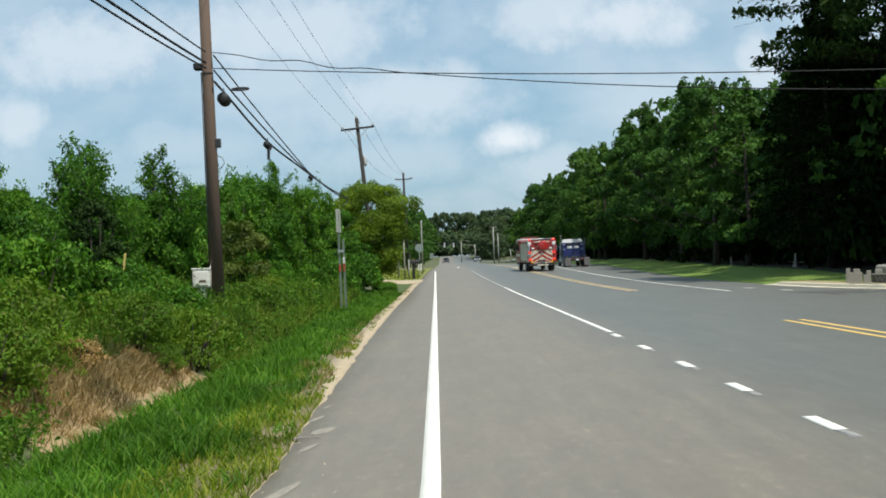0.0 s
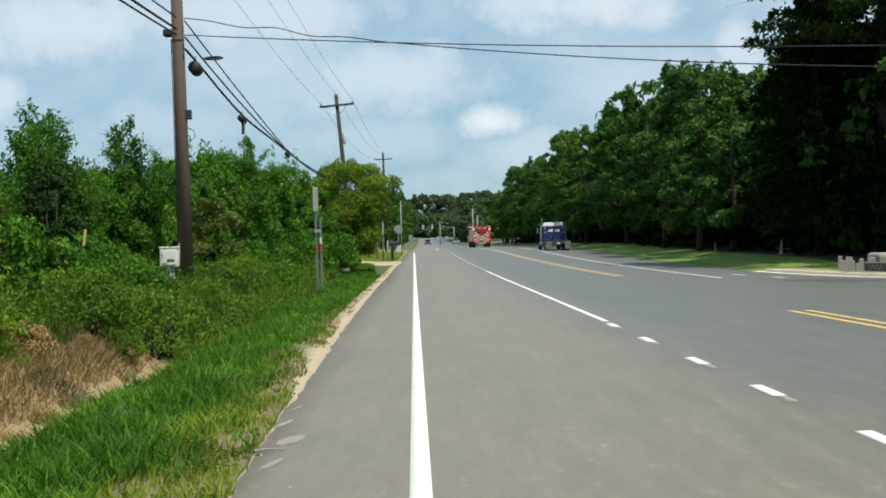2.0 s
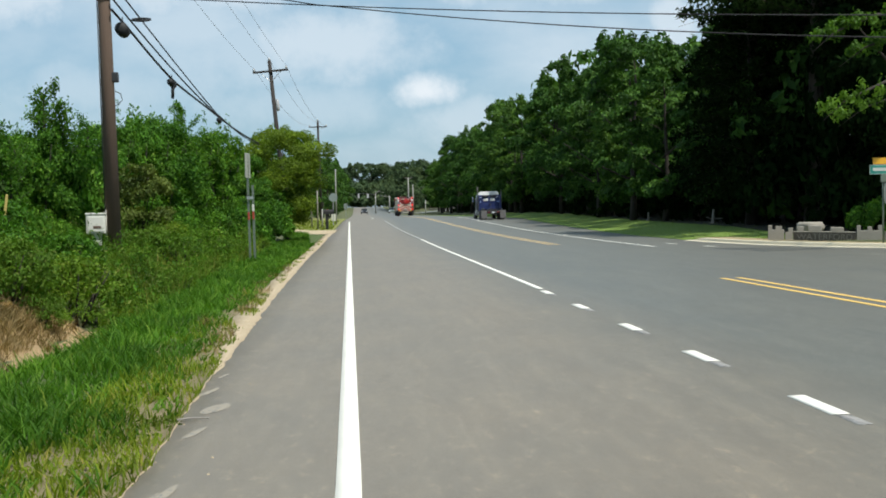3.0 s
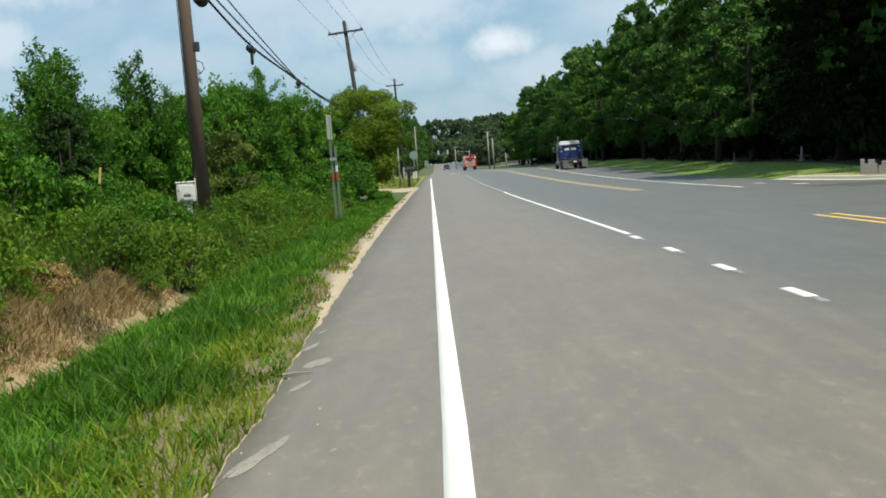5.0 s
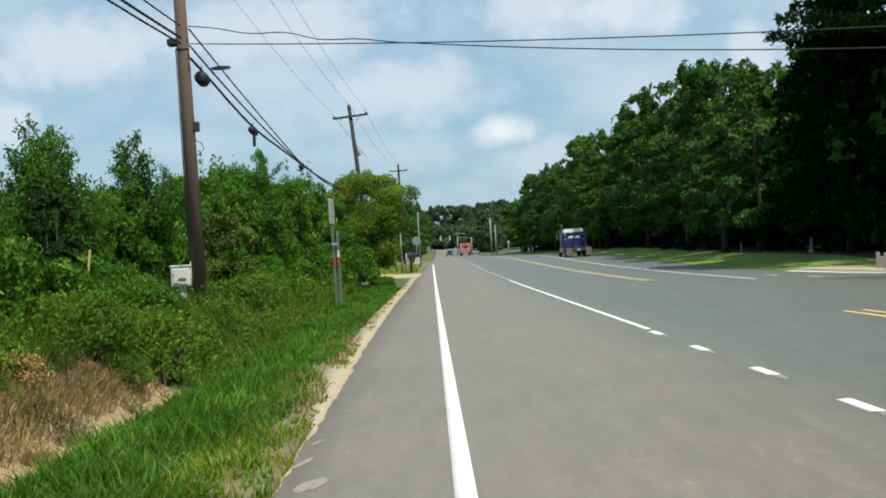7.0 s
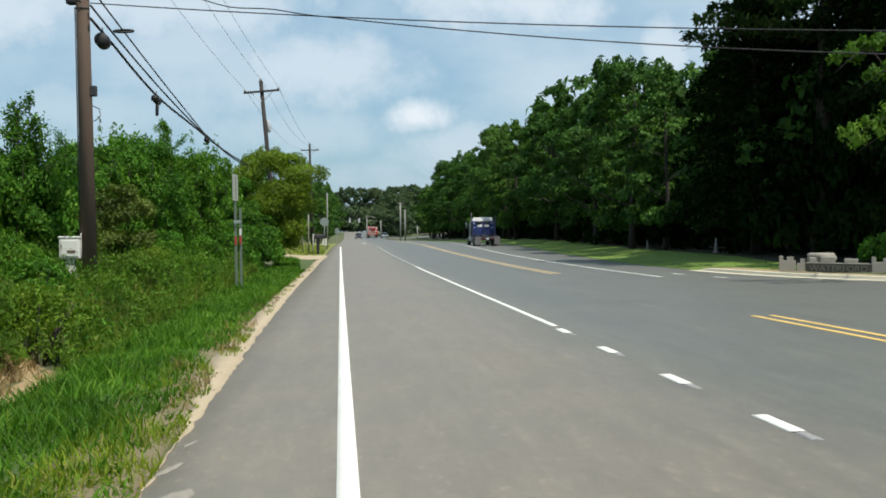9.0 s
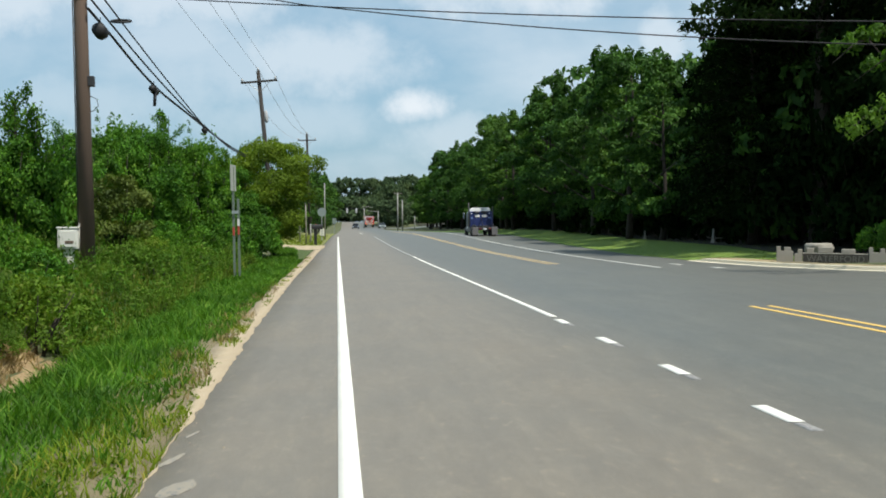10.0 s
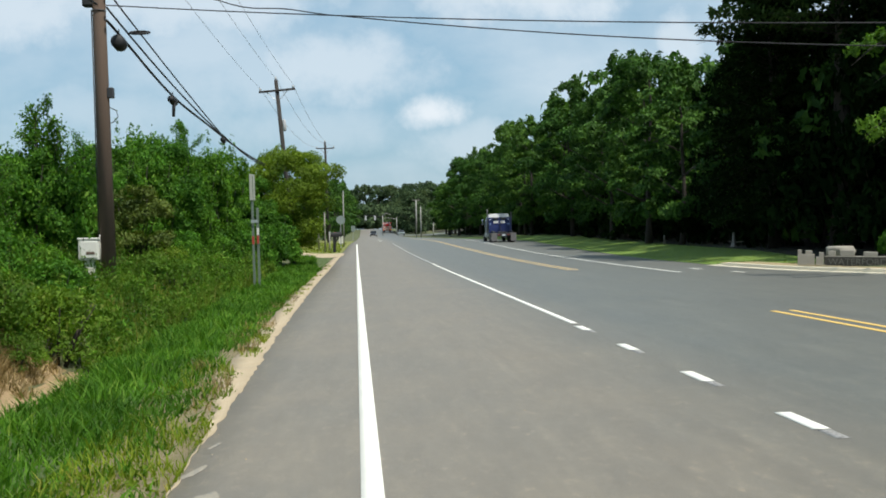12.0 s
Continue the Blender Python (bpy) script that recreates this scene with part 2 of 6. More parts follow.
M = {
    "asphalt": asphalt_mat(),
    "white_paint": paint_mat("white_road_paint", (0.80, 0.775, 0.69), 0.70),
    "lane_paint": paint_mat("lane_road_paint", (0.36, 0.35, 0.32), 0.56),
    "thin_paint": paint_mat("thin_road_paint", (0.30, 0.29, 0.27), 0.50),
    "yellow_paint": paint_mat("yellow_road_paint", (0.72, 0.47, 0.13), 0.62),
    "faded_yellow": paint_mat("faded_road_paint", (0.55, 0.40, 0.20), 0.60),
    "soil": surface("soil", (0.115, 0.110, 0.050), (0.070, 0.095, 0.030), 0.5, 14, 0.95, bump=0.6, dist=0.05),
    "verge_soil": surface("verge_soil", (0.30, 0.235, 0.14), (0.17, 0.15, 0.065), 3.5, 40, 0.95, bump=1.0, dist=0.04),
    "bank": surface("bank", (0.26, 0.175, 0.085), (0.43, 0.31, 0.165), 1.3, 24, 0.95, bump=0.8, dist=0.06),
    "sand": surface("sand", (0.50, 0.405, 0.27), (0.36, 0.285, 0.185), 1.4, 60, 0.95, bump=0.5, dist=0.02),
    "concrete": surface("concrete", (0.70, 0.63, 0.47), (0.56, 0.50, 0.38), 1.0, 50, 0.9, bump=0.3),
    "bark": surface("bark", (0.050, 0.040, 0.031), (0.028, 0.023, 0.018), 3, 30, 0.95, bump=0.9, dist=0.03, stretch=(1, 1, 0.2)),
    "pole_wood": surface("pole_wood", (0.165, 0.108, 0.076), (0.105, 0.072, 0.053), 2.0, 45, 0.9, bump=0.6, dist=0.012, stretch=(6, 6, 0.25)),
    "grey_wood": surface("grey_wood", (0.34, 0.31, 0.27), (0.22, 0.20, 0.17), 2.0, 40, 0.9, bump=0.5, stretch=(6, 6, 0.4)),
    "cable": surface("cable", (0.006, 0.006, 0.007), (0.011, 0.011, 0.012), 5, 50, 0.7, bump=0),
    "bare_wire": surface("bare_wire", (0.30, 0.32, 0.34), (0.22, 0.24, 0.26), 5, 50, 0.45, 0.6, bump=0),
    "steel": surface("steel", (0.42, 0.43, 0.42), (0.30, 0.31, 0.30), 2, 60, 0.5, 0.7, bump=0.1),
    "dark_metal": surface("dark_metal", (0.035, 0.035, 0.038), (0.06, 0.06, 0.06), 3, 60, 0.5, 0.4, bump=0.1),
    "black_plastic": surface("black_plastic", (0.008, 0.008, 0.009), (0.016, 0.016, 0.016), 4, 60, 0.7, bump=0.1),
    "rubber": surface("rubber", (0.018, 0.018, 0.018), (0.035, 0.034, 0.032), 6, 80, 0.85, bump=0.3),
    "porcelain": surface("porcelain", (0.50, 0.50, 0.49), (0.42, 0.42, 0.42), 4, 50, 0.3, bump=0),
    "green_steel": surface("green_steel", (0.10, 0.15, 0.11), (0.17, 0.20, 0.16), 3, 60, 0.6, 0.3, bump=0.15),
    "cabinet_paint": surface("cabinet_paint", (0.74, 0.73, 0.66), (0.60, 0.59, 0.52), 3, 60, 0.6, bump=0.1),
    "stake_paint": surface("stake_paint", (0.60, 0.47, 0.13), (0.46, 0.36, 0.12), 4, 50, 0.7, bump=0.1),
    "lawn": surface("lawn", (0.10, 0.19, 0.022), (0.17, 0.24, 0.04), 0.9, 35, 0.9, bump=0.8, dist=0.03),
    "dry_lawn": surface("dry_lawn", (0.21, 0.20, 0.055), (0.16, 0.19, 0.04), 0.9, 35, 0.9, bump=0.8, dist=0.03),
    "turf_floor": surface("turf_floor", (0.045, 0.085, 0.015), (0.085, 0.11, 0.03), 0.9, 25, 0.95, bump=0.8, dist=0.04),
    "pole_dark": surface("pole_dark", (0.045, 0.038, 0.033), (0.028, 0.025, 0.022), 2.0, 45, 0.9, bump=0.4, stretch=(6, 6, 0.25)),
    "leaf_wood": leafy("leaf_wood", (0.026, 0.074, 0.016), (0.074, 0.168, 0.030), 0.22, gloss=0.12),
    # distance haze put into a paler, bluer leaf colour
    "leaf_hazed": leafy("leaf_hazed", (0.046, 0.080, 0.046), (0.086, 0.132, 0.072), 0.15, gloss=0.05),
    # leaf litter, the wood's shade put into its near-black colour
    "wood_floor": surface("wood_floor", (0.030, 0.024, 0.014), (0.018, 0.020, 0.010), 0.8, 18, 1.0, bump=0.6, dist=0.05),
    "sand_film": paint_mat("sand_film", (0.29, 0.255, 0.195), 0.52),
    "leaf_shrub": leafy("leaf_shrub", (0.030, 0.100, 0.010), (0.100, 0.256, 0.024), 0.32, tips=(0.18, 0.33, 0.05), gloss=0.14),
    "leaf_willow": leafy("leaf_willow", (0.115, 0.185, 0.012), (0.205, 0.285, 0.024), 0.38),
    # deep shade of corner and understory put into a near-black leaf colour
    "leaf_shaded": leafy("leaf_shaded", (0.005, 0.014, 0.005), (0.016, 0.034, 0.010), 0.06, 0.9, gloss=0.0),
    "leaf_conifer": leafy("leaf_conifer", (0.020, 0.045, 0.014), (0.045, 0.088, 0.026), 0.10, 0.8, gloss=0.05),
    # brighter than the crown it hangs on: sunlight put into the colour
    "leaf_sunlit": leafy("leaf_sunlit", (0.055, 0.13, 0.015), (0.11, 0.22, 0.03), 0.4),
    "leaf_rust": leafy("leaf_rust", (0.085, 0.130, 0.020), (0.150, 0.190, 0.040), 0.3),
    "grass": leafy("grass", (0.036, 0.115, 0.012), (0.100, 0.238, 0.026), 0.38, tips=(0.17, 0.28, 0.05), gloss=0.12),
    "grass_light": leafy("grass_light", (0.135, 0.205, 0.016), (0.21, 0.285, 0.030), 0.35, tips=(0.34, 0.31, 0.09), gloss=0.12),
    "weed": leafy("weed", (0.080, 0.165, 0.016), (0.155, 0.272, 0.034), 0.38, tips=(0.22, 0.26, 0.07), gloss=0.12),
    "tall_grass": leafy("tall_grass", (0.095, 0.150, 0.018), (0.165, 0.225, 0.034), 0.35, tips=(0.26, 0.23, 0.09), gloss=0.12),
    "dry_grass": leafy("dry_grass", (0.20, 0.135, 0.064), (0.38, 0.27, 0.14), 0.25, tips=(0.50, 0.39, 0.22)),
}

# ---- building blocks ----


def part(name, bm, material, parent, label="", smooth=False):
    me = bpy.data.meshes.new(name)
    bm.normal_update()
    bm.to_mesh(me)
    bm.free()
    me.materials.append(material)
    if smooth:
        me.polygons.foreach_set("use_smooth", [True] * len(me.polygons))
    ob = new(name, me)
    ob.parent = parent
    if label:
        tagged(ob, label)
    return ob


def mesh_from(name, verts, faces, material, parent=None):
    """verts (n, 3) and faces (m, 3 or 4) as arrays."""
    me = bpy.data.meshes.new(name)
    verts, faces = np.asarray(verts, np.float32), np.asarray(faces, np.int32)
    k = faces.shape[1]
    me.vertices.add(len(verts))
    me.vertices.foreach_set("co", verts.ravel())
    me.loops.add(faces.size)
    me.loops.foreach_set("vertex_index", faces.ravel())
    me.polygons.add(len(faces))
    me.polygons.foreach_set("loop_start", np.arange(0, faces.size, k, dtype=np.int32))
    me.update(calc_edges=True)
    me.validate()
    me.materials.append(material)
    ob = new(name, me)
    ob.parent = parent
    return ob


def thing(name, m, label, category, group="", kind=""):
    ob = new(name)
    ob.empty_display_size = 0.2
    ob.matrix_basis = m
    return tagged(ob, label, category, group, kind)


def add_box(bm, x0, x1, y0, y1, z0, z1, bevel=0.0, seg=2):
    fresh = bmesh.ops.create_cube(bm, size=1.0)["verts"]
    for v in fresh:
        v.co = Vector(((x0 + x1) / 2 + v.co.x * (x1 - x0), (y0 + y1) / 2 + v.co.y * (y1 - y0), (z0 + z1) / 2 + v.co.z * (z1 - z0)))
    if bevel:
        edges = list({e for v in fresh for e in v.link_edges})
        bmesh.ops.bevel(bm, geom=edges, offset=bevel, segments=seg, affect="EDGES", profile=0.5)
    return bm


def box(x0, x1, y0, y1, z0, z1, bevel=0.0, seg=2):
    return add_box(bmesh.new(), x0, x1, y0, y1, z0, z1, bevel, seg)


def add_tube(bm, points, radii, sides=10, caps=True):
    """A round bar through points with a radius at each."""
    points = [Vector(p) for p in points]
    rings = []
    for n, p in enumerate(points):
        way = (points[min(n + 1, len(points) - 1)] - points[max(n - 1, 0)]).normalized()
        side = way.cross(Vector((0, 0, 1)) if abs(way.z) < 0.9 else Vector((0, 1, 0))).normalized()
        up = side.cross(way)
        r = radii[n] if isinstance(radii, (list, tuple)) else radii
        rings.append([bm.verts.new(p + r * (math.cos(a) * side + math.sin(a) * up)) for a in (2 * math.pi * k / sides for k in range(sides))])
    for a, b in zip(rings, rings[1:]):
        for k in range(sides):
            bm.faces.new((a[k], a[(k + 1) % sides], b[(k + 1) % sides], b[k]))
    if caps:
        bm.faces.new(rings[0]), bm.faces.new(list(reversed(rings[-1])))
    bmesh.ops.recalc_face_normals(bm, faces=bm.faces[:])
    return bm


def tube(points, radii, sides=10):
    return add_tube(bmesh.new(), points, radii, sides)


def wheel_bm(r, w, sides=28):
    """A tyre as a turned profile round the x axis."""
    bm = bmesh.new()
    prof = [(-w / 2, r * 0.58), (-w / 2, r * 0.9), (-w * 0.38, r), (w * 0.38, r), (w / 2, r * 0.9), (w / 2, r * 0.58)]
    rings = [[bm.verts.new((x, q * math.cos(a), q * math.sin(a))) for x, q in prof] for a in (2 * math.pi * k / sides for k in range(sides))]
    for k in range(sides):
        a, b = rings[k], rings[(k + 1) % sides]
        for j in range(len(prof)):
            bm.faces.new((a[j], a[(j + 1) % len(prof)], b[(j + 1) % len(prof)], b[j]))
    bmesh.ops.recalc_face_normals(bm, faces=bm.faces[:])
    return bm


# ---- shape of the land ----


def smoothstep(a, b, v):
    u = min(1.0, max(0.0, (v - a) / (b - a)))
    return u * u * (3 - 2 * u)


def along(table, x):
    return float(np.interp(x, [a for a, _ in table], [b for _, b in table]))


def rise(y):
    """The road lies level, climbs gently to a first crest, runs on almost level and climbs again past the crossing."""
    if y < 45:
        return 0.0
    if y < 95:
        return 0.015 * (y - 45) ** 2 / 100
    if y < 120:
        return 0.375 + 0.015 * (y - 95)
    return along(((120, 0.75), (132, 0.86), (160, 0.95), (205, 1.02), (241, 1.10), (270, 1.24), (300, 1.50), (340, 2.30), (380, 3.30), (420, 4.0), (520, 4.6), (1800, 5.0)), y)


DITCH = ((-400, 1.4), (-13, 1.2), (-9, 0.85), (-7.2, 0.45), (-6.0, 0.2), (-5.3, -0.1), (-4.9, -0.45), (-4.4, -0.55), (-4.0, -0.42), (-3.6, -0.18), (-2.3, -0.07), (-1.4, -0.03))
BANK = ((-400, 1.4), (-13, 0.8), (-8, 0.4), (-5, 0.1), (-3.6, -0.02), (-1.4, -0.03))
RIGHT = ((-1.4, -0.03), (0, 0), (8.6, 0.12), (16, 0.02), (17, 0.06), (20, 0.12), (24, 0.18), (30, 0.5), (60, 1.0), (400, 1.4))


def land(x, y):
    """Height of the ground, road surface included."""
    if x < -1.4:
        d = 1 - 0.75 * smoothstep(19, 30, y) - 0.25 * smoothstep(44, 66, y)
        z = d * along(DITCH, x) + (1 - d) * along(BANK, x)
        z += 0.06 * noise.noise((x * 0.6, y * 0.35, 2.0)) * min(1.0, (-1.4 - x))
    else:
        z = along(RIGHT, x) + 0.34 * smoothstep(48, 62, y) * smoothstep(17, 21.5, x)
    return z + rise(y)


def left_edge(y):
    return along(((-30, -1.25), (5.8, -1.29), (8.4, -1.34), (12, -1.45), (21, -1.64), (43, -1.85), (75, -1.85), (110, -1.6), (150, -1.2), (280, -1.1)), y) + 0.05 * noise.noise((0, y * 1.1, 5.0)) + 0.03 * noise.noise((3, y * 4.0, 1.0))


def right_edge(y):
    """Where the tarmac ends on the far side, with the mouth of the side street."""
    return along(((13.8, 16), (14.0, 70), (32.4, 70), (32.9, 40), (33.4, 25), (34.2, 20.3), (35.5, 18.6), (37, 17.8), (40, 16.95), (44, 16.4), (50, 15.9), (60, 15.8), (115, 17.5), (150, 15.2), (205, 9.1), (240, 8.9), (284, 9.4), (290, 30), (304, 30), (310, 9.4), (600, 9.4)), y)


def build_ground():
    xs = sorted({-600, -300, -150, -80, -45, -30, -20, -16, *np.arange(-14, -1.2, 0.3).round(2).tolist(), 0, 4, 8.6, 12, 14, 16, 17, 18, 19, 20, 22, 25, 30, 40, 60, 90, 150, 300, 600})
    ys = sorted({-300, -120, -60, -30, *np.arange(-15, 50, 0.6).round(2).tolist(), *np.arange(50, 130, 2.5).tolist(), *np.arange(130, 480, 6).tolist(), 520, 600, 1000, 1800})
    verts = []
    for y in ys:
        for x in xs:
            under = 0.10 if left_edge(y) + 0.15 < x < right_edge(y) - 0.1 else 0.0
            verts.append((x, y, land(x, y) - under - 0.012))
    w = len(xs)
    faces = [(r * w + c, r * w + c + 1, (r + 1) * w + c + 1, (r + 1) * w + c) for r in range(len(ys) - 1) for c in range(w - 1)]
    ob = mesh_from("ground", verts, faces, M["soil"])
    ob.data.polygons.foreach_set("use_smooth", [True] * len(faces))
    tagged(ob, "rough grassy soil with a ditch beside the road", "ground", kind="structure")


def strip(name, line, material, lift, label, kind="structure", category="road marking", step=1.5, group=""):
    """A thin slab laid on the road between line(y) -> (x0, x1) for y0..y1 (line = (y0, y1, function))."""
    y0, y1, f = line
    n = max(2, int((y1 - y0) / step) + 1)
    verts, faces = [], []
    for k in range(n):
        y = y0 + (y1 - y0) * k / (n - 1)
        a, b = f(y)
        w = 2 if b - a < 0.8 else 2 + int((b - a) / 0.3)
        w = cols = w if k == 0 else cols
        for c in range(w):
            x = a + (b - a) * c / (w - 1)
            verts.append((x, y, land(x, y) + lift))
        verts += [(a, y, land(a, y) - 0.02), (b, y, land(b, y) - 0.02)]
    w = cols + 2
    for k in range(n - 1):
        i, j = w * k, w * (k + 1)
        faces += [(i + c, i + c + 1, j + c + 1, j + c) for c in range(cols - 1)]
        faces += [(i, j, j + cols, i + cols), (i + cols - 1, i + cols + 1, j + cols + 1, j + cols - 1)]
    return tagged(mesh_from(name, verts, faces, material), label, category, group, kind)


def build_road():
    ys = sorted({*np.arange(-20, 60, 0.35).round(2).tolist(), *np.arange(60, 284, 3).tolist(), *np.arange(284, 316, 2).tolist(), *np.arange(316, 442, 6).tolist(), 13.9, 33.5})
    verts, faces, w = [], [], 34
    for y in ys:
        a, b = left_edge(y), right_edge(y)
        row = [a] + np.linspace(-1.0, min(15.5, b - 0.2), w - 2).tolist() + [b]
        row[1] = max(row[1], a + 0.05)
        for x in row:
            verts.append((x, y, land(x, y)))
    for r in range(len(ys) - 1):
        for c in range(w - 1):
            faces.append((r * w + c, r * w + c + 1, (r + 1) * w + c + 1, (r + 1) * w + c))
    n = len(verts)
    for r in range(len(ys)):  # broken edge towards the verge
        x, y, z = verts[r * w]
        verts.append((x - 0.03, y, z - 0.09))
        if r:
            faces.append((n + r - 1, (r - 1) * w, r * w, n + r))
    ob = mesh_from("road", verts, faces, M["asphalt"])
    tagged(ob, "worn grey asphalt road with a paved shoulder", "road", kind="structure")


def edge_line_x(y):
    return -0.0070 * max(0.0, y - 6)


def build_markings():
    up = 0.006
    strip("edge_line", (-15, 119, lambda y: (edge_line_x(y) - 0.075, edge_line_x(y) + 0.075)), M["white_paint"], up, "solid white painted edge line on the asphalt")
    for k, y in enumerate((1.5, 4.5, 7.42, 10.30, 13.18, 16.34, 19.45)):
        strip("lane_dash", (y, y + 0.83, lambda v: (3.49, 3.63)), M["white_paint"], up, "short white painted dash on the asphalt", group="white dashes of the turn lane")
        strip("old_dash", (y - 0.38, y - 0.02, lambda v: (3.51, 3.62)), M["thin_paint"], up - 0.003, "worn remnant of a white painted dash", group="worn dashes of the turn lane")
    strip("lane_line", (20.8, 60.5, lambda y: (3.54, 3.66)), M["white_paint"], up, "solid white painted lane line")
    strip("lane_line", (61.2, 118, lambda y: (3.54 - 0.010 * max(0, y - 61), 3.68 - 0.010 * max(0, y - 61))), M["lane_paint"], up, "thin worn white lane line")
    for y in (139, 151):
        strip("lane_dash", (y, y + 5, lambda v: (1.95, 2.25)), M["white_paint"], up, "white painted dash far up the road", group="white dashes far up the road")
    for a in (7.52, 7.87):
        strip("centre_line", (-15, 21.9, lambda y, a=a: (a, a + 0.12)), M["yellow_paint"], up, "yellow painted centre line, one of a pair")
    for a in (8.15, 8.45):
        strip("centre_line", (45.4, 168, lambda y, a=a: (a - 0.012 * max(0, y - 85) - 0.0003 * max(0, y - 125) ** 2, a + 0.15 - 0.012 * max(0, y - 85) - 0.0003 * max(0, y - 125) ** 2)), M["faded_yellow"], up, "faded yellow painted centre line, one of a pair")
    strip("edge_line", (42.0, 136, lambda y: (11.65 + 0.008 * (y - 42), 11.79 + 0.008 * (y - 42))), M["white_paint"], up, "white painted edge line along the far lane")
    for y in (41.6, 45.4):
        strip("lane_dash", (y, y + 1.1, lambda v: (13.45 + (46 - v) * 0.12, 13.62 + (46 - v) * 0.12)), M["white_paint"], up, "short white dash at the side street's mouth", group="white dashes at the side street")


def sand_edges(y):
    """Only a crumb of sand beside the near asphalt, a broad band further on."""
    e, wide = left_edge(y), smoothstep(9, 15, y)
    some = 0.25 + 0.75 * smoothstep(-0.1, 0.3, noise.noise((9, y * 0.9, 2.0)) + 0.5 * wide)
    a = e + 0.01 - ((0.05 + 0.16 * wide) * abs(noise.noise((1, y * 0.55, 8.0))) + 0.30 * smoothstep(11, 16, y)) * some + (0.02 + 0.07 * wide) * noise.noise((4, y * 3.1, 8.0))
    b = e + 0.004 + (0.075 * smoothstep(8, 14, y) + 0.045 * noise.noise((7, y * 2.9, 3.0))) * some
    return min(a, b - 0.004), b


def build_sand():
    rng = random.Random(4)
    strip("sand_strip", (-12, 79.6, sand_edges), M["sand"], 0.008, "pale sand washed along the asphalt's edge", category="sand", step=0.12)
    # driveway apron
    strip("driveway", (79.5, 89.0, lambda y: (-6.2, left_edge(y) + 0.25 - 0.5 * abs(noise.noise((2, y * 0.3, 1))))), M["sand"], 0.02, "pale gravel driveway running to the road", category="driveway", step=0.8)
    # mown grass over the road, turf under the near verge, the bare bank of the ditch
    strip("lawn", (49.5, 180, lambda y: (right_edge(y) + 0.05, right_edge(y) + 5.5)), M["lawn"], 0.015, "mown grass strip before the wood", category="grass", step=1.5)
    strip("wood_floor", (46, 340, lambda y: (max(21.0, right_edge(y) + 5.2), right_edge(y) + 44)), M["wood_floor"], 0.03, "leaf litter under the trees, shade in its near-black colour", category="ground", step=3)
    strip("lawn", (88.0, 150, lambda y: (left_edge(y) - 4.5, left_edge(y) - 0.1)), M["dry_lawn"], 0.015, "dry yellowish mown grass beside the road", category="grass", step=1.5)
    strip("bare_bank", (11.0, 19.8, lambda y: (-5.9 + 0.35 * noise.noise((2, y * 0.7, 1)), -3.98)), M["bank"], 0.012, "bare sandy bank of the ditch", category="bank", step=0.4)
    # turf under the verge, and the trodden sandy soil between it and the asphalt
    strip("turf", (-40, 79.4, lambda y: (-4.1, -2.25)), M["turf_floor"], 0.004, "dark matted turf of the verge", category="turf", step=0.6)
    strip("bare_verge", (-40, 36, lambda y: (-2.28 + 0.2 * noise.noise((5, y * 0.6, 2)), left_edge(y) - 0.03)), M["verge_soil"], 0.006, "bare sandy soil of the trodden verge", category="soil", step=0.4)
    # sand tongues on the shoulder
    for x, y, dx, dy in ((-1.13, 5.85, 0.16, 0.9), (-1.12, 8.9, 0.24, 0.5), (-1.15, 7.9, 0.10, 0.45), (-1.30, 9.8, 0.10, 0.5), (-1.28, 10.8, 0.06, 0.3), (-1.24, 3.4, 0.14, 0.6), (-0.70, 5.84, 0.03, 0.10)):
        bm = bmesh.new()
        n = 26
        ring = []
        for k in range(n):
            a = 2 * math.pi * k / n
            r = 0.8 + 0.28 * rng.random()
            px, py = x + dx * 0.42 * r * math.cos(a) + 0.12 * dy * math.sin(a), y + dy * 0.5 * r * math.sin(a)
            ring.append(bm.verts.new((px, py, land(px, py) + 0.003)))
        top = bm.verts.new((x, y, land(x, y) + 0.010))
        for k in range(n):
            bm.faces.new((ring[k], ring[(k + 1) % n], top))
        ob = part("sand_patch", bm, M["sand_film"], None, smooth=True)
        tagged(ob, "thin tongue of pale sand on the shoulder", "sand", "sand patches on the shoulder", "structure")


build_ground()
build_road()
build_markings()
build_sand()

# ---- plants ----


def leaf_cloud(name, centres, normals, sizes, material, parent, rng, aspect=0.55):
    """Leaves, each a folded four-cornered blade standing about its normal."""
    n = len(centres)
    normals = normals / np.linalg.norm(normals, axis=1, keepdims=True)
    spin = rng.normal(size=(n, 3))
    long = spin - (spin * normals).sum(1, keepdims=True) * normals
    long[:, 2] -= 0.5
    long /= np.linalg.norm(long, axis=1, keepdims=True)
    side = np.cross(normals, long)
    s = sizes[:, None]
    fold = normals * s * 0.12
    v = np.stack([centres - long * s * 0.5, centres + side * s * aspect * 0.5 + fold, centres + long * s * 0.5 - fold, centres - side * s * aspect * 0.5 + fold], 1)
    base = np.arange(n)[:, None] * 4
    faces = np.concatenate([base + [0, 1, 2], base + [0, 2, 3]], 0)
    return mesh_from(name, v.reshape(-1, 3), faces, material, parent)


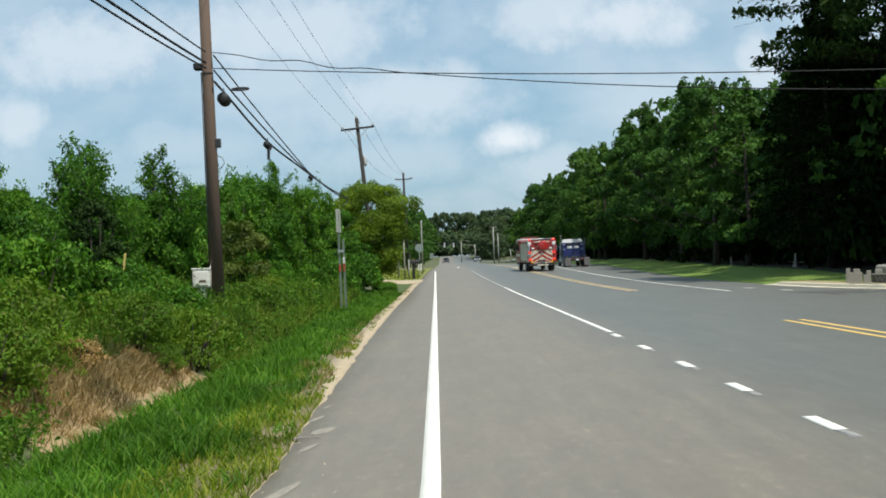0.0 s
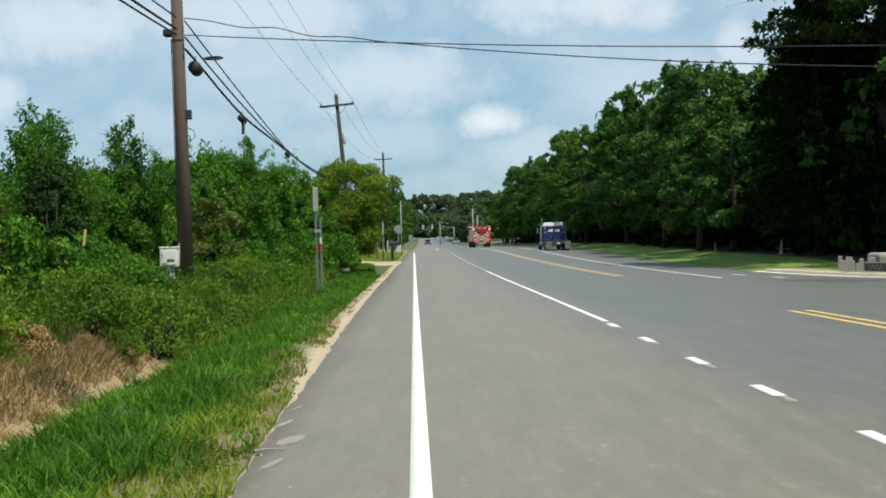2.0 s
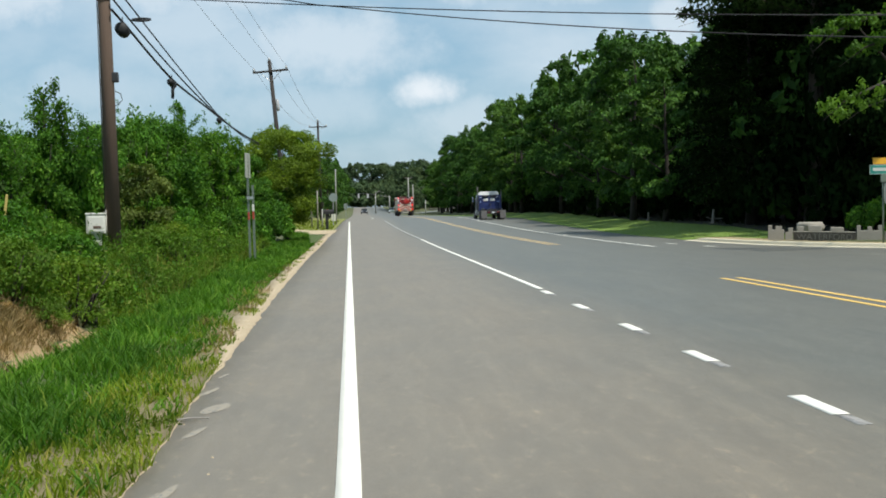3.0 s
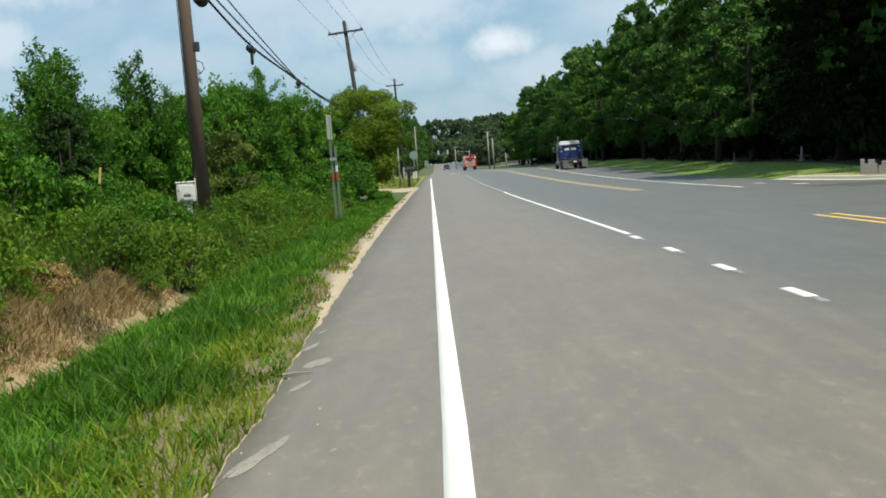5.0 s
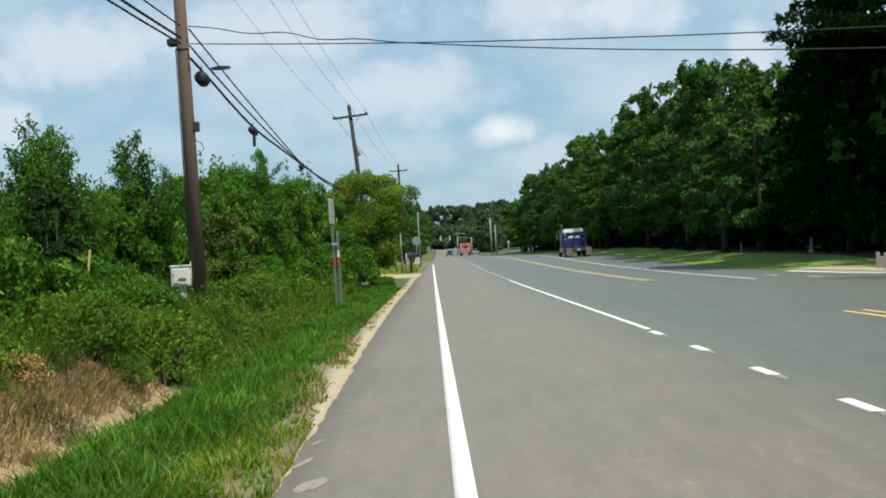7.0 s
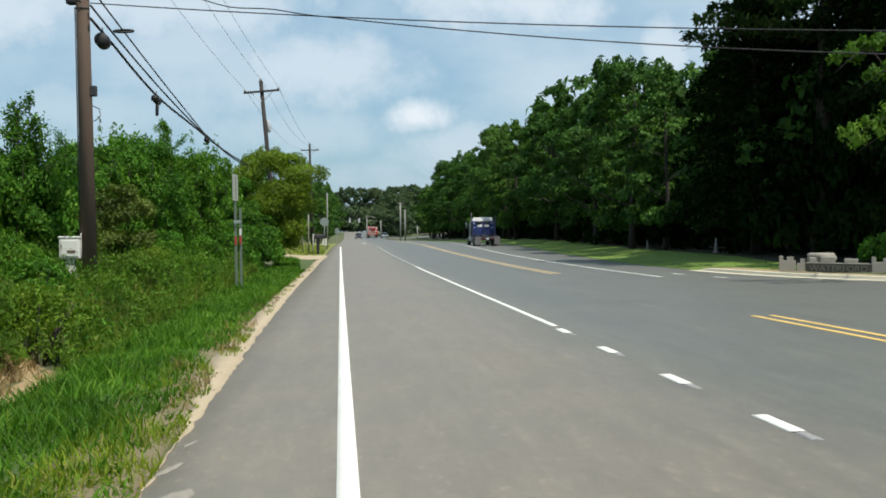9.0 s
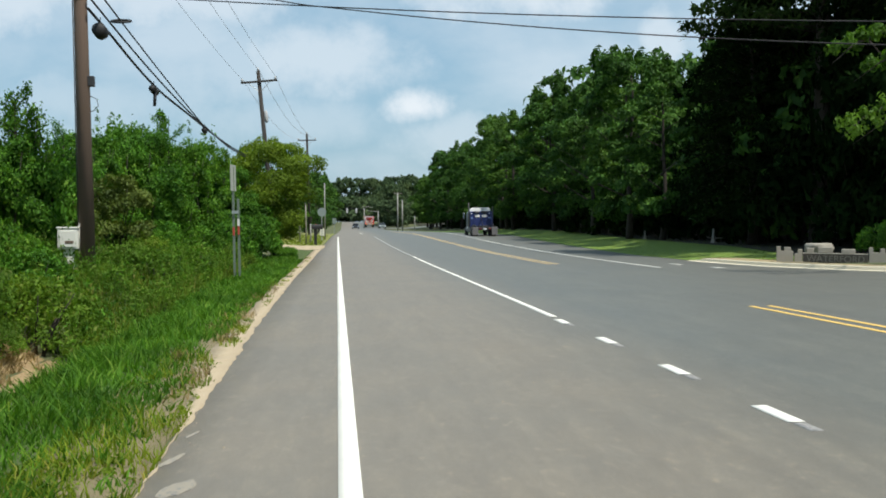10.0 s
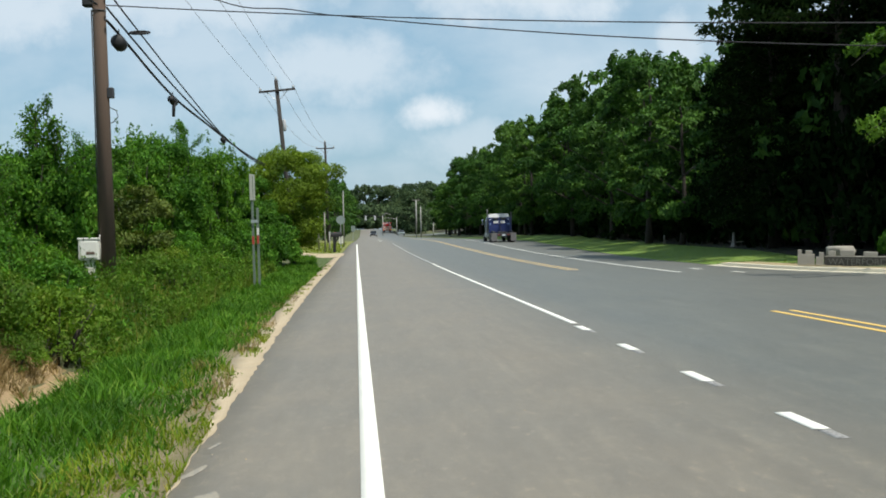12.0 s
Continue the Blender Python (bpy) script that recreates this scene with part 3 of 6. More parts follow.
def crown_from(blobs, count, size, rng, spread=0.35, up=0.35, pads=0.0):
    """Points and normals over many round clumps: blobs rows of x, y, z, r, flat."""
    blobs = np.array(blobs, float)
    share = blobs[:, 3] ** 2
    pick = rng.choice(len(blobs), size=count, p=share / share.sum())
    d = rng.normal(size=(count, 3))
    d /= np.linalg.norm(d, axis=1, keepdims=True)
    low = (rng.random(count) < pads) & (d[:, 2] < -0.1)  # foliage in pads: full on top, bare below
    d[low, 2] *= -1
    r = blobs[pick, 3] * (1 - spread * rng.random(count) ** 0.7 + 0.12 * rng.normal(size=count))
    out = blobs[pick, :3] * (1, 1, 0)
    out = out / (np.linalg.norm(out, axis=1, keepdims=True) + 0.3) + (0, 0, 0.75)
    inner = (d * out).sum(1) < -0.15  # the side turned to the trunk bears few leaves
    d[inner] *= -1
    p = blobs[pick, :3] + d * r[:, None] * np.stack([np.ones(count), np.ones(count), blobs[pick, 4]], 1)
    nrm = d + rng.normal(size=(count, 3)) * 0.42
    nrm[:, 2] += up
    return p, nrm, size * (0.65 + 0.7 * rng.random(count))


def trunk_bm(rng, height, r0, limbs, spread, first=0.3, bend=0.03):
    bm = bmesh.new()
    pts, rad = [], []
    for k in range(7):
        u = k / 6
        pts.append((bend * height * math.sin(3 * u + rng.random()), bend * height * (rng.random() - 0.5) * u, height * u - 0.25))
        rad.append(r0 * (1.25 - 0.25 * min(1, u * 6)) * (1 - 0.82 * u))
    add_tube(bm, pts, rad, 8)
    for k in range(limbs):
        u = first + (0.95 - first) * k / max(1, limbs - 1)
        a = k * 2.4 + rng.random()
        z = height * u
        ln = spread * (1.15 - 0.7 * u) * (0.7 + 0.5 * rng.random())
        mid = (ln * 0.5 * math.cos(a), ln * 0.5 * math.sin(a), z + ln * 0.22)
        end = (ln * math.cos(a + 0.2), ln * math.sin(a + 0.2), z + ln * 0.55)
        q = r0 * (1 - 0.8 * u) * 0.5
        add_tube(bm, [(0, 0, z - 0.1), mid, end], [q, q * 0.6, q * 0.2], 5)
    return bm


def broadleaf(seed, height, radius, count, leaf, material, label, low=0.08, name="broadleaf_tree", clump=0.30, group="woods along the road", peak=0.45, pads=0.75, clumps=44):
    """A roadside wood tree: trunk and limbs under a crown of overlapping leaf clumps."""
    rng, rr = np.random.default_rng(seed), random.Random(seed)
    tree = thing(name, Matrix(), label, "tree", group)
    part("trunk", trunk_bm(rr, height * 0.9, height * 0.018, 9, radius, 0.25), M["bark"], tree, smooth=True)
    blobs = []
    for _ in range(clumps):
        u = low + (0.97 - low) * rr.random()
        w = math.sin(math.pi * min(1, max(0.02, (u - low * 0.5) / (1.02 - low * 0.5))) ** (0.9 / (peak + 0.45))) ** 0.6
        a, q = rr.random() * 6.283, radius * w * (0.45 + 0.5 * rr.random())
        blobs.append((q * math.cos(a), q * math.sin(a), height * u, radius * clump * (0.5 + 0.9 * rr.random()) * (1.1 - 0.35 * u), 0.62))
    for _ in range(5):  # leaders that stand out of the top
        a, q, u = rr.random() * 6.283, radius * 0.45 * rr.random(), 0.93 + 0.13 * rr.random()
        for j in range(3):
            blobs.append((q * math.cos(a), q * math.sin(a), height * (u - 0.045 * j), radius * (0.09 + 0.05 * j), 1.2))
    p, n, s = crown_from(blobs, count, leaf, rng, 0.28, pads=pads)
    p[:, 2] = np.maximum(p[:, 2], 0.05)
    leaf_cloud("crown", p, n, s, material, tree, rng)
    return tree


def shrub(seed, height, radius, count, leaf, material, label, name="shrub", group="thicket beside the road", spires=0):
    rng, rr = np.random.default_rng(seed), random.Random(seed)
    bush = thing(name, Matrix(), label, "bush", group)
    bm = bmesh.new()
    for k in range(6):
        a = k * 1.05 + rr.random() * 0.6
        e = radius * 0.55
        add_tube(bm, [(0.05 * math.cos(a), 0.05 * math.sin(a), -0.2), (e * 0.5 * math.cos(a), e * 0.5 * math.sin(a), height * 0.4), (e * math.cos(a), e * math.sin(a), height * 0.82)], [0.035, 0.025, 0.008], 5)
    tagged(part("stem", bm, M["bark"], bush, smooth=True), kind="stuff")
    blobs = []
    for _ in range(40):
        u = rr.random() ** 0.8
        w = (1 - 0.55 * u ** 2)
        a, q = rr.random() * 6.283, radius * w * math.sqrt(rr.random()) * 0.9
        blobs.append((q * math.cos(a), q * math.sin(a), height * (0.1 + 0.8 * u), radius * (0.16 + 0.20 * rr.random()), 0.8))
    for k in range(spires):  # whippy shoots standing out of the top
        a, q = rr.random() * 6.283, radius * 0.6 * rr.random()
        top = height * (1.05 + 0.22 * rr.random())
        for j in range(7):
            u = j / 6
            blobs.append((q * math.cos(a) + 0.1 * rr.random(), q * math.sin(a), height * 0.7 + (top - height * 0.7) * u, radius * 0.17 * (1.1 - u), 1.6))
    p, n, s = crown_from(blobs, count, leaf, rng, 0.42, pads=0.6)
    p[:, 2] = np.maximum(p[:, 2], 0.03)
    leaf_cloud("foliage", p, n, s, material, bush, rng)
    return bush


def tiered_tree(seed, height, radius, count, leaf, material, label, tiers=16, low=0.12, name="conifer_tree"):
    """A dark tree whose boughs stand out in flat drooping layers."""
    rng, rr = np.random.default_rng(seed), random.Random(seed)
    tree = thing(name, Matrix(), label, "tree")
    part("trunk", trunk_bm(rr, height * 0.97, height * 0.019, 4, 1.0, 0.3, 0.01), M["bark"], tree, smooth=True)
    bm, pts, nrm = bmesh.new(), [], []
    per = count // (tiers * 9)
    for t in range(tiers):
        u = low + (0.98 - low) * t / (tiers - 1)
        for b in range(9):
            a = b * 0.698 + t * 0.43 + 0.5 * rr.random()
            ln = radius * (1.02 - u) ** 0.62 * (0.66 + 0.46 * rr.random()) + 0.3
            z = height * (u + 0.05 * rr.random())
            droop = -0.12 + 0.30 * u
            end = Vector((ln * math.cos(a), ln * math.sin(a), z + ln * droop))
            add_tube(bm, [(0, 0, z), end * 0.5 + Vector((0, 0, z * 0.5 + 0.12 * ln)), end], [0.035, 0.018, 0.004], 4)
            q = 0.12 + 0.88 * rng.random(per) ** 0.65
            across = rng.normal(size=per) * 0.13 * ln * (1.12 - q)
            zz = z + ln * droop * q + 0.42 * ln * q * (1 - q) + 0.10 * ln * q ** 4 + rng.normal(size=per) * 0.17 - 0.05 * np.abs(across)
            pts.append(np.stack([ln * q * math.cos(a) - across * math.sin(a), ln * q * math.sin(a) + across * math.cos(a), zz], 1))
            m = rng.normal(size=(per, 3)) * 0.5
            m[:, 2] += 0.9
            nrm.append(m)
    tagged(part("branch", bm, M["bark"], tree, smooth=True), kind="stuff")
    p, n = np.concatenate(pts), np.concatenate(nrm)
    p[:, 2] = np.maximum(p[:, 2], 0.1)
    leaf_cloud("crown", p, n, leaf * (0.6 + 0.8 * rng.random(len(p))), material, tree, rng, 0.45)
    return tree


def feathery(seed, height, radius, count, leaf, material, label, name="sapling", group="saplings in the thicket", stems=3):
    """A sapling of a few upright stems with steep twigs, leaves along every twig."""
    rng, rr = np.random.default_rng(seed), random.Random(seed)
    tree = thing(name, Matrix(), label, "sapling", group)
    wood, pts, nrm, twigs = bmesh.new(), [], [], 30
    per = count // (stems * twigs)
    for k in range(stems):
        a0, off = k * 6.283 / stems + rr.random(), radius * 0.38 * (k > 0)
        h = height * (1.0 if k == 0 else 0.62 + 0.28 * rr.random())
        tip = Vector((off * 1.6 * math.cos(a0), off * 1.6 * math.sin(a0), h))
        add_tube(wood, [(0.04 * k, 0, -0.2), tip * 0.5, tip], [0.05, 0.032, 0.006], 5)
        for j in range(twigs):
            u = 0.05 + 0.93 * (j + rr.random()) / twigs
            s, a = tip * u, rr.random() * 6.283
            ln = radius * (1.12 - u) ** 0.75 * (0.55 + 0.6 * rr.random()) + 0.12
            e = s + Vector((ln * math.cos(a), ln * math.sin(a), ln * (0.45 + 0.75 * u)))
            add_tube(wood, [s, e], [0.012, 0.003], 4)
            q = 0.1 + 0.95 * rng.random(per) ** 0.8
            p = np.array(s)[None] + (np.array(e) - np.array(s))[None] * q[:, None] + rng.normal(size=(per, 3)) * (0.13 - 0.07 * u)
            pts.append(p)
            m = rng.normal(size=(per, 3))
            m[:, 2] += 0.6
            nrm.append(m)
    tagged(part("stem", wood, M["bark"], tree, smooth=True), kind="stuff")
    p, n = np.concatenate(pts), np.concatenate(nrm)
    p[:, 2] = np.maximum(p[:, 2], 0.03)
    leaf_cloud("foliage", p, n, leaf * (0.6 + 0.8 * rng.random(len(p))), material, tree, rng, 0.5)
    return tree


def put(ob, x, y, turn=0.0, size=1.0, tall=1.0, sink=0.1):
    return Matrix.LocRotScale((x, y, land(x, y) - sink), Euler((0, 0, turn)), (size, size, size * tall))


def plant(kinds, places, rr):
    """The first of each kind goes to its first place, copies to the others."""
    used = set()
    for k, (x, y, size, tall) in enumerate(places):
        ob = kinds[k % len(kinds)]
        m = put(ob, x, y, rr.random() * 6.283, size, tall)
        if ob.name in used:
            copy_thing(ob, m)
        else:
            ob.matrix_basis = m
            used.add(ob.name)


def build_woods():
    rr = random.Random(11)
    words = "tall green broadleaf tree at the wood's edge"
    deep = [broadleaf(30 + k, 14.5, 4.8, 2000, 0.76, M["leaf_wood"], "tall green tree deeper in the wood") for k in range(3)]
    kinds = [broadleaf(20 + k, 14.5, r, 10500, 0.36, M["leaf_wood"], words, 0.13, clump=0.27, peak=pk) for k, (r, pk) in enumerate(((4.6, 0.45), (4.0, 0.6), (5.0, 0.4), (3.8, 0.5), (4.4, 0.7)))]
    places, behind = [], []
    y = 69.0
    while y < 285:  # front row, then the rows behind it
        x = 21.3 + 3.2 * rr.random() - 0.012 * (y - 60) + (1.5 if y < 75 else 0)
        h = along(((60, 0.82), (75, 0.85), (95, 0.99), (125, 1.14), (155, 1.09), (200, 1.02), (290, 0.86)), y)
        places.append((x, y, h * (0.86 + 0.26 * rr.random()), 1.0))
        if y < 130 or len(places) % 2:
            behind.append((x + 6 + 2 * rr.random(), y + 2 * rr.random(), h * (0.95 + 0.15 * rr.random()), 1.05))
        y += 5.6 + 2.2 * rr.random()
    for k in range(16):
        behind.append((31 + 5 * rr.random(), 42 + 7 * k, 1.0 + 0.15 * rr.random(), 1.0))
    for k in range(5):
        behind.append((24 + 3 * k + 2 * rr.random(), 60 + 3 * rr.random(), 0.8 + 0.2 * rr.random(), 1.0))
    plant(kinds, places, rr)
    plant(deep, behind, rr)
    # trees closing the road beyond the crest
    # these trees have the haze in their leaf colour
    far = [broadleaf(40 + k, 13, 6.0, 2600, 0.85, M["leaf_hazed"], "distant green tree closing the road's end", group="trees beyond the crossing") for k in range(3)]
    spots = [(x, 356 + 14 * rr.random(), 0.85 + 0.2 * rr.random(), 1.0) for x in (-34 + 5.2 * k + 2 * rr.random() for k in range(17)) if x < -6 or x > 14]
    spots += [(-30 + 6 * k, 447 + 3 * rr.random(), 1.12 + 0.2 * rr.random(), 1.0) for k in range(14)]
    spots += [(-27 + 6 * k, 458 + 4 * rr.random(), 1.2 + 0.2 * rr.random(), 1.0) for k in range(13)]
    spots += [(13.5 + 2 * rr.random(), 318 + 9 * k, 0.9 + 0.1 * rr.random(), 1.0) for k in range(6)]
    plant(far, spots, rr)


def hanging_spray(tree, at, seed, count):
    """A drooping spray of leaves on a thin bough of a tree, sunlight put into its leaf colour."""
    rng, rr = np.random.default_rng(seed), random.Random(seed)
    m = tree.matrix_basis.inverted() @ pose(*at)
    bm = tube([(8.5, 4.0, 1.6), (2.2, 0.9, 1.0), (0.4, 0.1, 0.3), (-0.5, -0.2, -0.4)], [0.12, 0.06, 0.03, 0.008], 6)
    blobs = []
    for k in range(16):
        u = rr.random()
        cx, cz = 2.4 - 3.1 * u, 0.95 - 1.2 * u * u
        blobs.append((cx, 0.35 * (1 - u) + 0.3 * rr.gauss(0, 1), cz - 0.35 * rr.random(), 0.20 + 0.16 * rr.random(), 1.3))
    limb = part("bough", bm, M["bark"], tree, "thin bough hanging over the corner", True)
    limb.matrix_basis = m
    p, n, sz = crown_from(blobs, count, 0.17, rng, 0.6)
    tagged(leaf_cloud("spray", p, n, sz, M["leaf_sunlit"], limb, rng), "leaves with sunlight in their brighter colour", kind="stuff")


def build_understory():
    """Brush that closes the wood below the crowns, its shade put into the leaf colour."""
    rr = random.Random(31)
    kinds = [shrub(110 + k, 3.6, 2.4, 1500, 0.46, M["leaf_shaded"], "brush under the wood's edge, shade in its leaf colour", "bush", "brush under the wood") for k in range(2)]
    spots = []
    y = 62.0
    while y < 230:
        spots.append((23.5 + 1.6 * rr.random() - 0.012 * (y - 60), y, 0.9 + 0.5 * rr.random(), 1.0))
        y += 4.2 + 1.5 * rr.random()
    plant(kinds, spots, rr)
    dark = [shrub(115, 4.5, 2.8, 2600, 0.42, M["leaf_shaded"], "brush in deep shade, blackened in its leaf colour", "bush", "brush in deep shade")]
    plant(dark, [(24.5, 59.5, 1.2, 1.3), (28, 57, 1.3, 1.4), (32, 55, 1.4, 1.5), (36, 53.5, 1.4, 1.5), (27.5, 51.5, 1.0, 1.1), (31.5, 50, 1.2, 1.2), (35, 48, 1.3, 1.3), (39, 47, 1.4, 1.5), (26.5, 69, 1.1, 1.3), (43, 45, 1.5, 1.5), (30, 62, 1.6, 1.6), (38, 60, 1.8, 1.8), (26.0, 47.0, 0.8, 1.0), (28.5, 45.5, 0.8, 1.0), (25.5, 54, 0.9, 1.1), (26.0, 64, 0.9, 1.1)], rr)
    far = [shrub(118, 4.2, 4.0, 1500, 0.8, M["leaf_hazed"], "low brush under the distant trees", "bush", "brush beyond the crossing")]
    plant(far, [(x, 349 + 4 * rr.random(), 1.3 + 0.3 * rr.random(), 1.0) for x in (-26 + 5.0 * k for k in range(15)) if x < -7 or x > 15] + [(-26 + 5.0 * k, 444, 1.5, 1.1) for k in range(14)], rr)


def build_near_right():
    big = tiered_tree(71, 28, 11.6, 40000, 0.36, M["leaf_conifer"], "tall tree with layered drooping boughs, shade in its leaf colour", 13, 0.40)
    big.matrix_basis = put(big, 24.6, 57, 0.4)
    # side and corner trees carry their shade in the leaf colour
    side = tiered_tree(72, 17, 6.4, 14000, 0.40, M["leaf_shaded"], "tree with layered drooping boughs, shade in its leaf colour")
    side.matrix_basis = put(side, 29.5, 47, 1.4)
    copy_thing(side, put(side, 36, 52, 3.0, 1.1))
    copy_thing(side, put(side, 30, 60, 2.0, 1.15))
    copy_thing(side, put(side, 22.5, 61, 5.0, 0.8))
    dense = broadleaf(75, 19, 8.0, 26000, 0.34, M["leaf_shaded"], "large spreading tree near the corner, shade in its leaf colour", 0.24, "shade_tree", 0.26, "")
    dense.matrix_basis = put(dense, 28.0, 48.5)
    hanging_spray(dense, (15.8, 35.5, 7.1), 7, 900)
    hanging_spray(dense, (15.9, 35.0, 4.75), 8, 420)
    copy_thing(side, put(side, 24.0, 64, 4.1, 0.95))
    # unseen trees beyond the right edge, added to shade the understory
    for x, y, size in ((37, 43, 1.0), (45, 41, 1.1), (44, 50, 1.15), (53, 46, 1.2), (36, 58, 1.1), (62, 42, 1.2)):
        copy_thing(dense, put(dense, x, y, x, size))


def build_thicket():
    rr = random.Random(23)
    words = "dense green shrub in the roadside thicket"
    kinds = [shrub(50 + k, 4.0, 2.1, 9000, 0.122, M["leaf_shrub"], words, spires=1 + k % 3) for k in range(5)]
    dark = [shrub(60 + k, 4.2, 2.3, 1700, 0.40, M["leaf_wood"], "dark green shrub deep in the thicket") for k in range(2)]
    rust = [shrub(65, 3.6, 1.6, 5500, 0.15, M["leaf_rust"], "shrub with browning yellowish leaves")]
    front, back = [], []
    y = 13.0
    while y < 62:
        h = along(((13, 0.52), (22, 0.66), (27, 0.88), (33, 1.28), (45, 1.75), (62, 2.1)), y)
        front.append((-9.6 - 1.0 * rr.random() + 0.02 * (y - 13), y, h * (0.85 + 0.28 * rr.random()), 0.92 + 0.2 * rr.random()))
        g = along(((13, 0.52), (22, 0.62), (27, 0.85), (33, 1.2), (45, 1.4), (62, 1.7)), y)
        back.append((-12.6 - 1.2 * rr.random(), y + rr.random(), g * (1.0 + 0.22 * rr.random()), 1.0))
        if len(back) % 3:
            back.append((-16.4 - 2 * rr.random(), y + rr.random(), g * (1.15 + 0.2 * rr.random()), 1.0))
        y += 2.1 + 0.8 * rr.random()
    y, row = 60.0, []
    while y < 150:
        row.append((-8.5 - 1.5 * rr.random() - 0.01 * (y - 60), y, 1.0 + 0.25 * rr.random(), 1.0))
        back.append((-12.5 - 2 * rr.random(), y + rr.random(), 1.15 + 0.3 * rr.random(), 1.1))
        y += 3.6 + rr.random()
    plant(kinds, front, rr)
    plant(dark, back, rr)
    plant([shrub(58, 4.0, 2.1, 1900, 0.32, M["leaf_shrub"], "dense green shrub along the road past the poles")], row, rr)
    plant(rust, [(-7.6, 39, 0.9, 1.0), (-8.0, 35.5, 0.7, 1.0)], rr)
    low = [shrub(80 + k, 1.5, 1.15, 2800, 0.115, M["leaf_shrub"], "low leafy bush on the ditch bank", "bush", "low bushes on the bank") for k in range(3)]
    low2 = [shrub(85 + k, 1.5, 1.15, 1800, 0.135, M[tone], "small leafy bush among the weeds", "bush", "small bushes among the weeds") for k, tone in enumerate(("leaf_shrub", "weed", "weed"))]
    spots = [(-6.4, 41, 0.9, 1.0), (-5.8, 46.5, 1.0, 1.1), (-5.2, 51, 1.1, 1.2), (-4.9, 55, 1.2, 1.3), (-7.3, 22, 0.9, 1.0), (-7.6, 18.5, 0.95, 1.0), (-7.0, 15.5, 0.8, 0.9), (-7.2, 12.5, 0.9, 0.9), (-6.2, 24.5, 0.7, 0.8), (-6.6, 27.5, 0.6, 0.8), (-6.1, 10.0, 0.85, 0.8), (-6.4, 7.4, 0.9, 0.9), (-7.8, 29, 0.9, 0.9), (-8.1, 26, 1.0, 1.0), (-4.6, 58.5, 1.1, 1.1), (-6.9, 44, 1.1, 1.1), (-7.4, 50, 1.3, 1.2), (-8.8, 33.5, 1.3, 1.2), (-8.9, 37.5, 1.3, 1.2)]
    plant(low, spots, rr)
    # taller growth past the first pole
    tall = [shrub(151 + k, 5.2, 2.0, 9500, 0.125, M["leaf_shrub"], "tall leafy shrub in the roadside thicket", spires=2) for k in range(2)]
    plant(tall, [(-8.2, 46.5, 1.0, 1.0), (-7.3, 51, 1.0, 1.05), (-6.7, 55.5, 1.0, 1.1), (-9.3, 42.5, 0.9, 1.0), (-6.0, 58.5, 0.9, 1.0)], rr)
    lone = feathery(155, 6.1, 1.3, 9000, 0.10, M["leaf_shrub"], "pointed young tree standing above the thicket", stems=2)
    lone.matrix_basis = put(lone, -7.3, 48.3)
    # taller saplings standing out of the thicket
    sap = [feathery(90 + k, 3.8, 0.85, 7000, 0.085, M["leaf_shrub"], "slender ragged sapling above the thicket") for k in range(3)]
    plant(sap, [(-8.9, 25.6, 0.98, 1.0), (-8.3, 27.2, 0.84, 1.0), (-9.4, 48, 1.3, 1.0), (-10.0, 23.5, 0.74, 1.0), (-9.4, 24.4, 0.80, 1.0), (-9.3, 26.6, 0.9, 1.0), (-10.6, 20.5, 0.66, 1.0), (-10.2, 18, 0.6, 1.0), (-9.2, 33.5, 1.0, 1.0), (-9.0, 38.0, 1.15, 1.0), (-8.8, 43.5, 1.25, 1.0), (-10.4, 30, 0.95, 1.0), (-8.4, 53, 1.3, 1.0), (-10.9, 15.2, 0.62, 1.0), (-10.1, 21.9, 0.7, 1.0), (-8.6, 46.5, 1.3, 1.0), (-8.2, 50, 1.2, 1.0)], rr)
    con = shrub(95, 3.0, 0.8, 5200, 0.09, M["leaf_conifer"], "small dark green young conifer", "young_conifer", "", 1)
    con.matrix_basis = put(con, -7.7, 22.6)
    edge = tiered_tree(97, 9.6, 2.7, 15000, 0.19, M["leaf_wood"], "tall dark green tree at the thicket's end", 15, 0.10, "thicket_tree")
    edge.matrix_basis = put(edge, -10.75, 16.8, 0.5)
    near = [shrub(130 + k, 2.7, 1.7, 7200, 0.108, M["leaf_shrub"], "dense leafy bush near the ditch", "bush", "low bushes on the bank") for k in range(2)]
    plant(near, [(-8.4, 12.8, 0.95, 1.0), (-8.6, 16.2, 1.0, 1.05), (-8.3, 19.6, 0.9, 1.0), (-8.0, 9.6, 0.9, 0.9), (-6.0, 8.2, 0.55, 0.8)], rr)
    more = []
    for k in range(34):
        y = 9 + 44 * rr.random()
        x = -7.9 + 2.2 * rr.random() if y < 20 else -7.8 + 3.6 * rr.random()
        if x > -5.9 and y < 21:
            x -= 1.4
        more.append((x, y, 0.38 + 0.5 * rr.random(), 0.75 + 0.35 * rr.random()))
    plant(low2, more, rr)
    # billowing weed clumps on the bank, dry brush over the bare sand
    weedy = [shrub(140 + k, 1.35, 1.1, 2700, 0.086, M[tone], "billowing olive-green weed clump on the bank", "weed_clump", "weed clumps on the bank", 2) for k, tone in enumerate(("weed", "weed", "leaf_shrub"))]
    spots = []
    for k in range(34):
        y = 19.5 + 30 * (k + rr.random()) / 34
        x, h = -7.4 + (1.2 if k % 2 else 2.9) * (0.4 + 0.6 * rr.random()), 0.55 + 0.55 * rr.random()
        if 21 < y < 31 and abs(x + 0.222 * (y + 2)) < 1.0:  # low before the cabinet
            h = 0.40
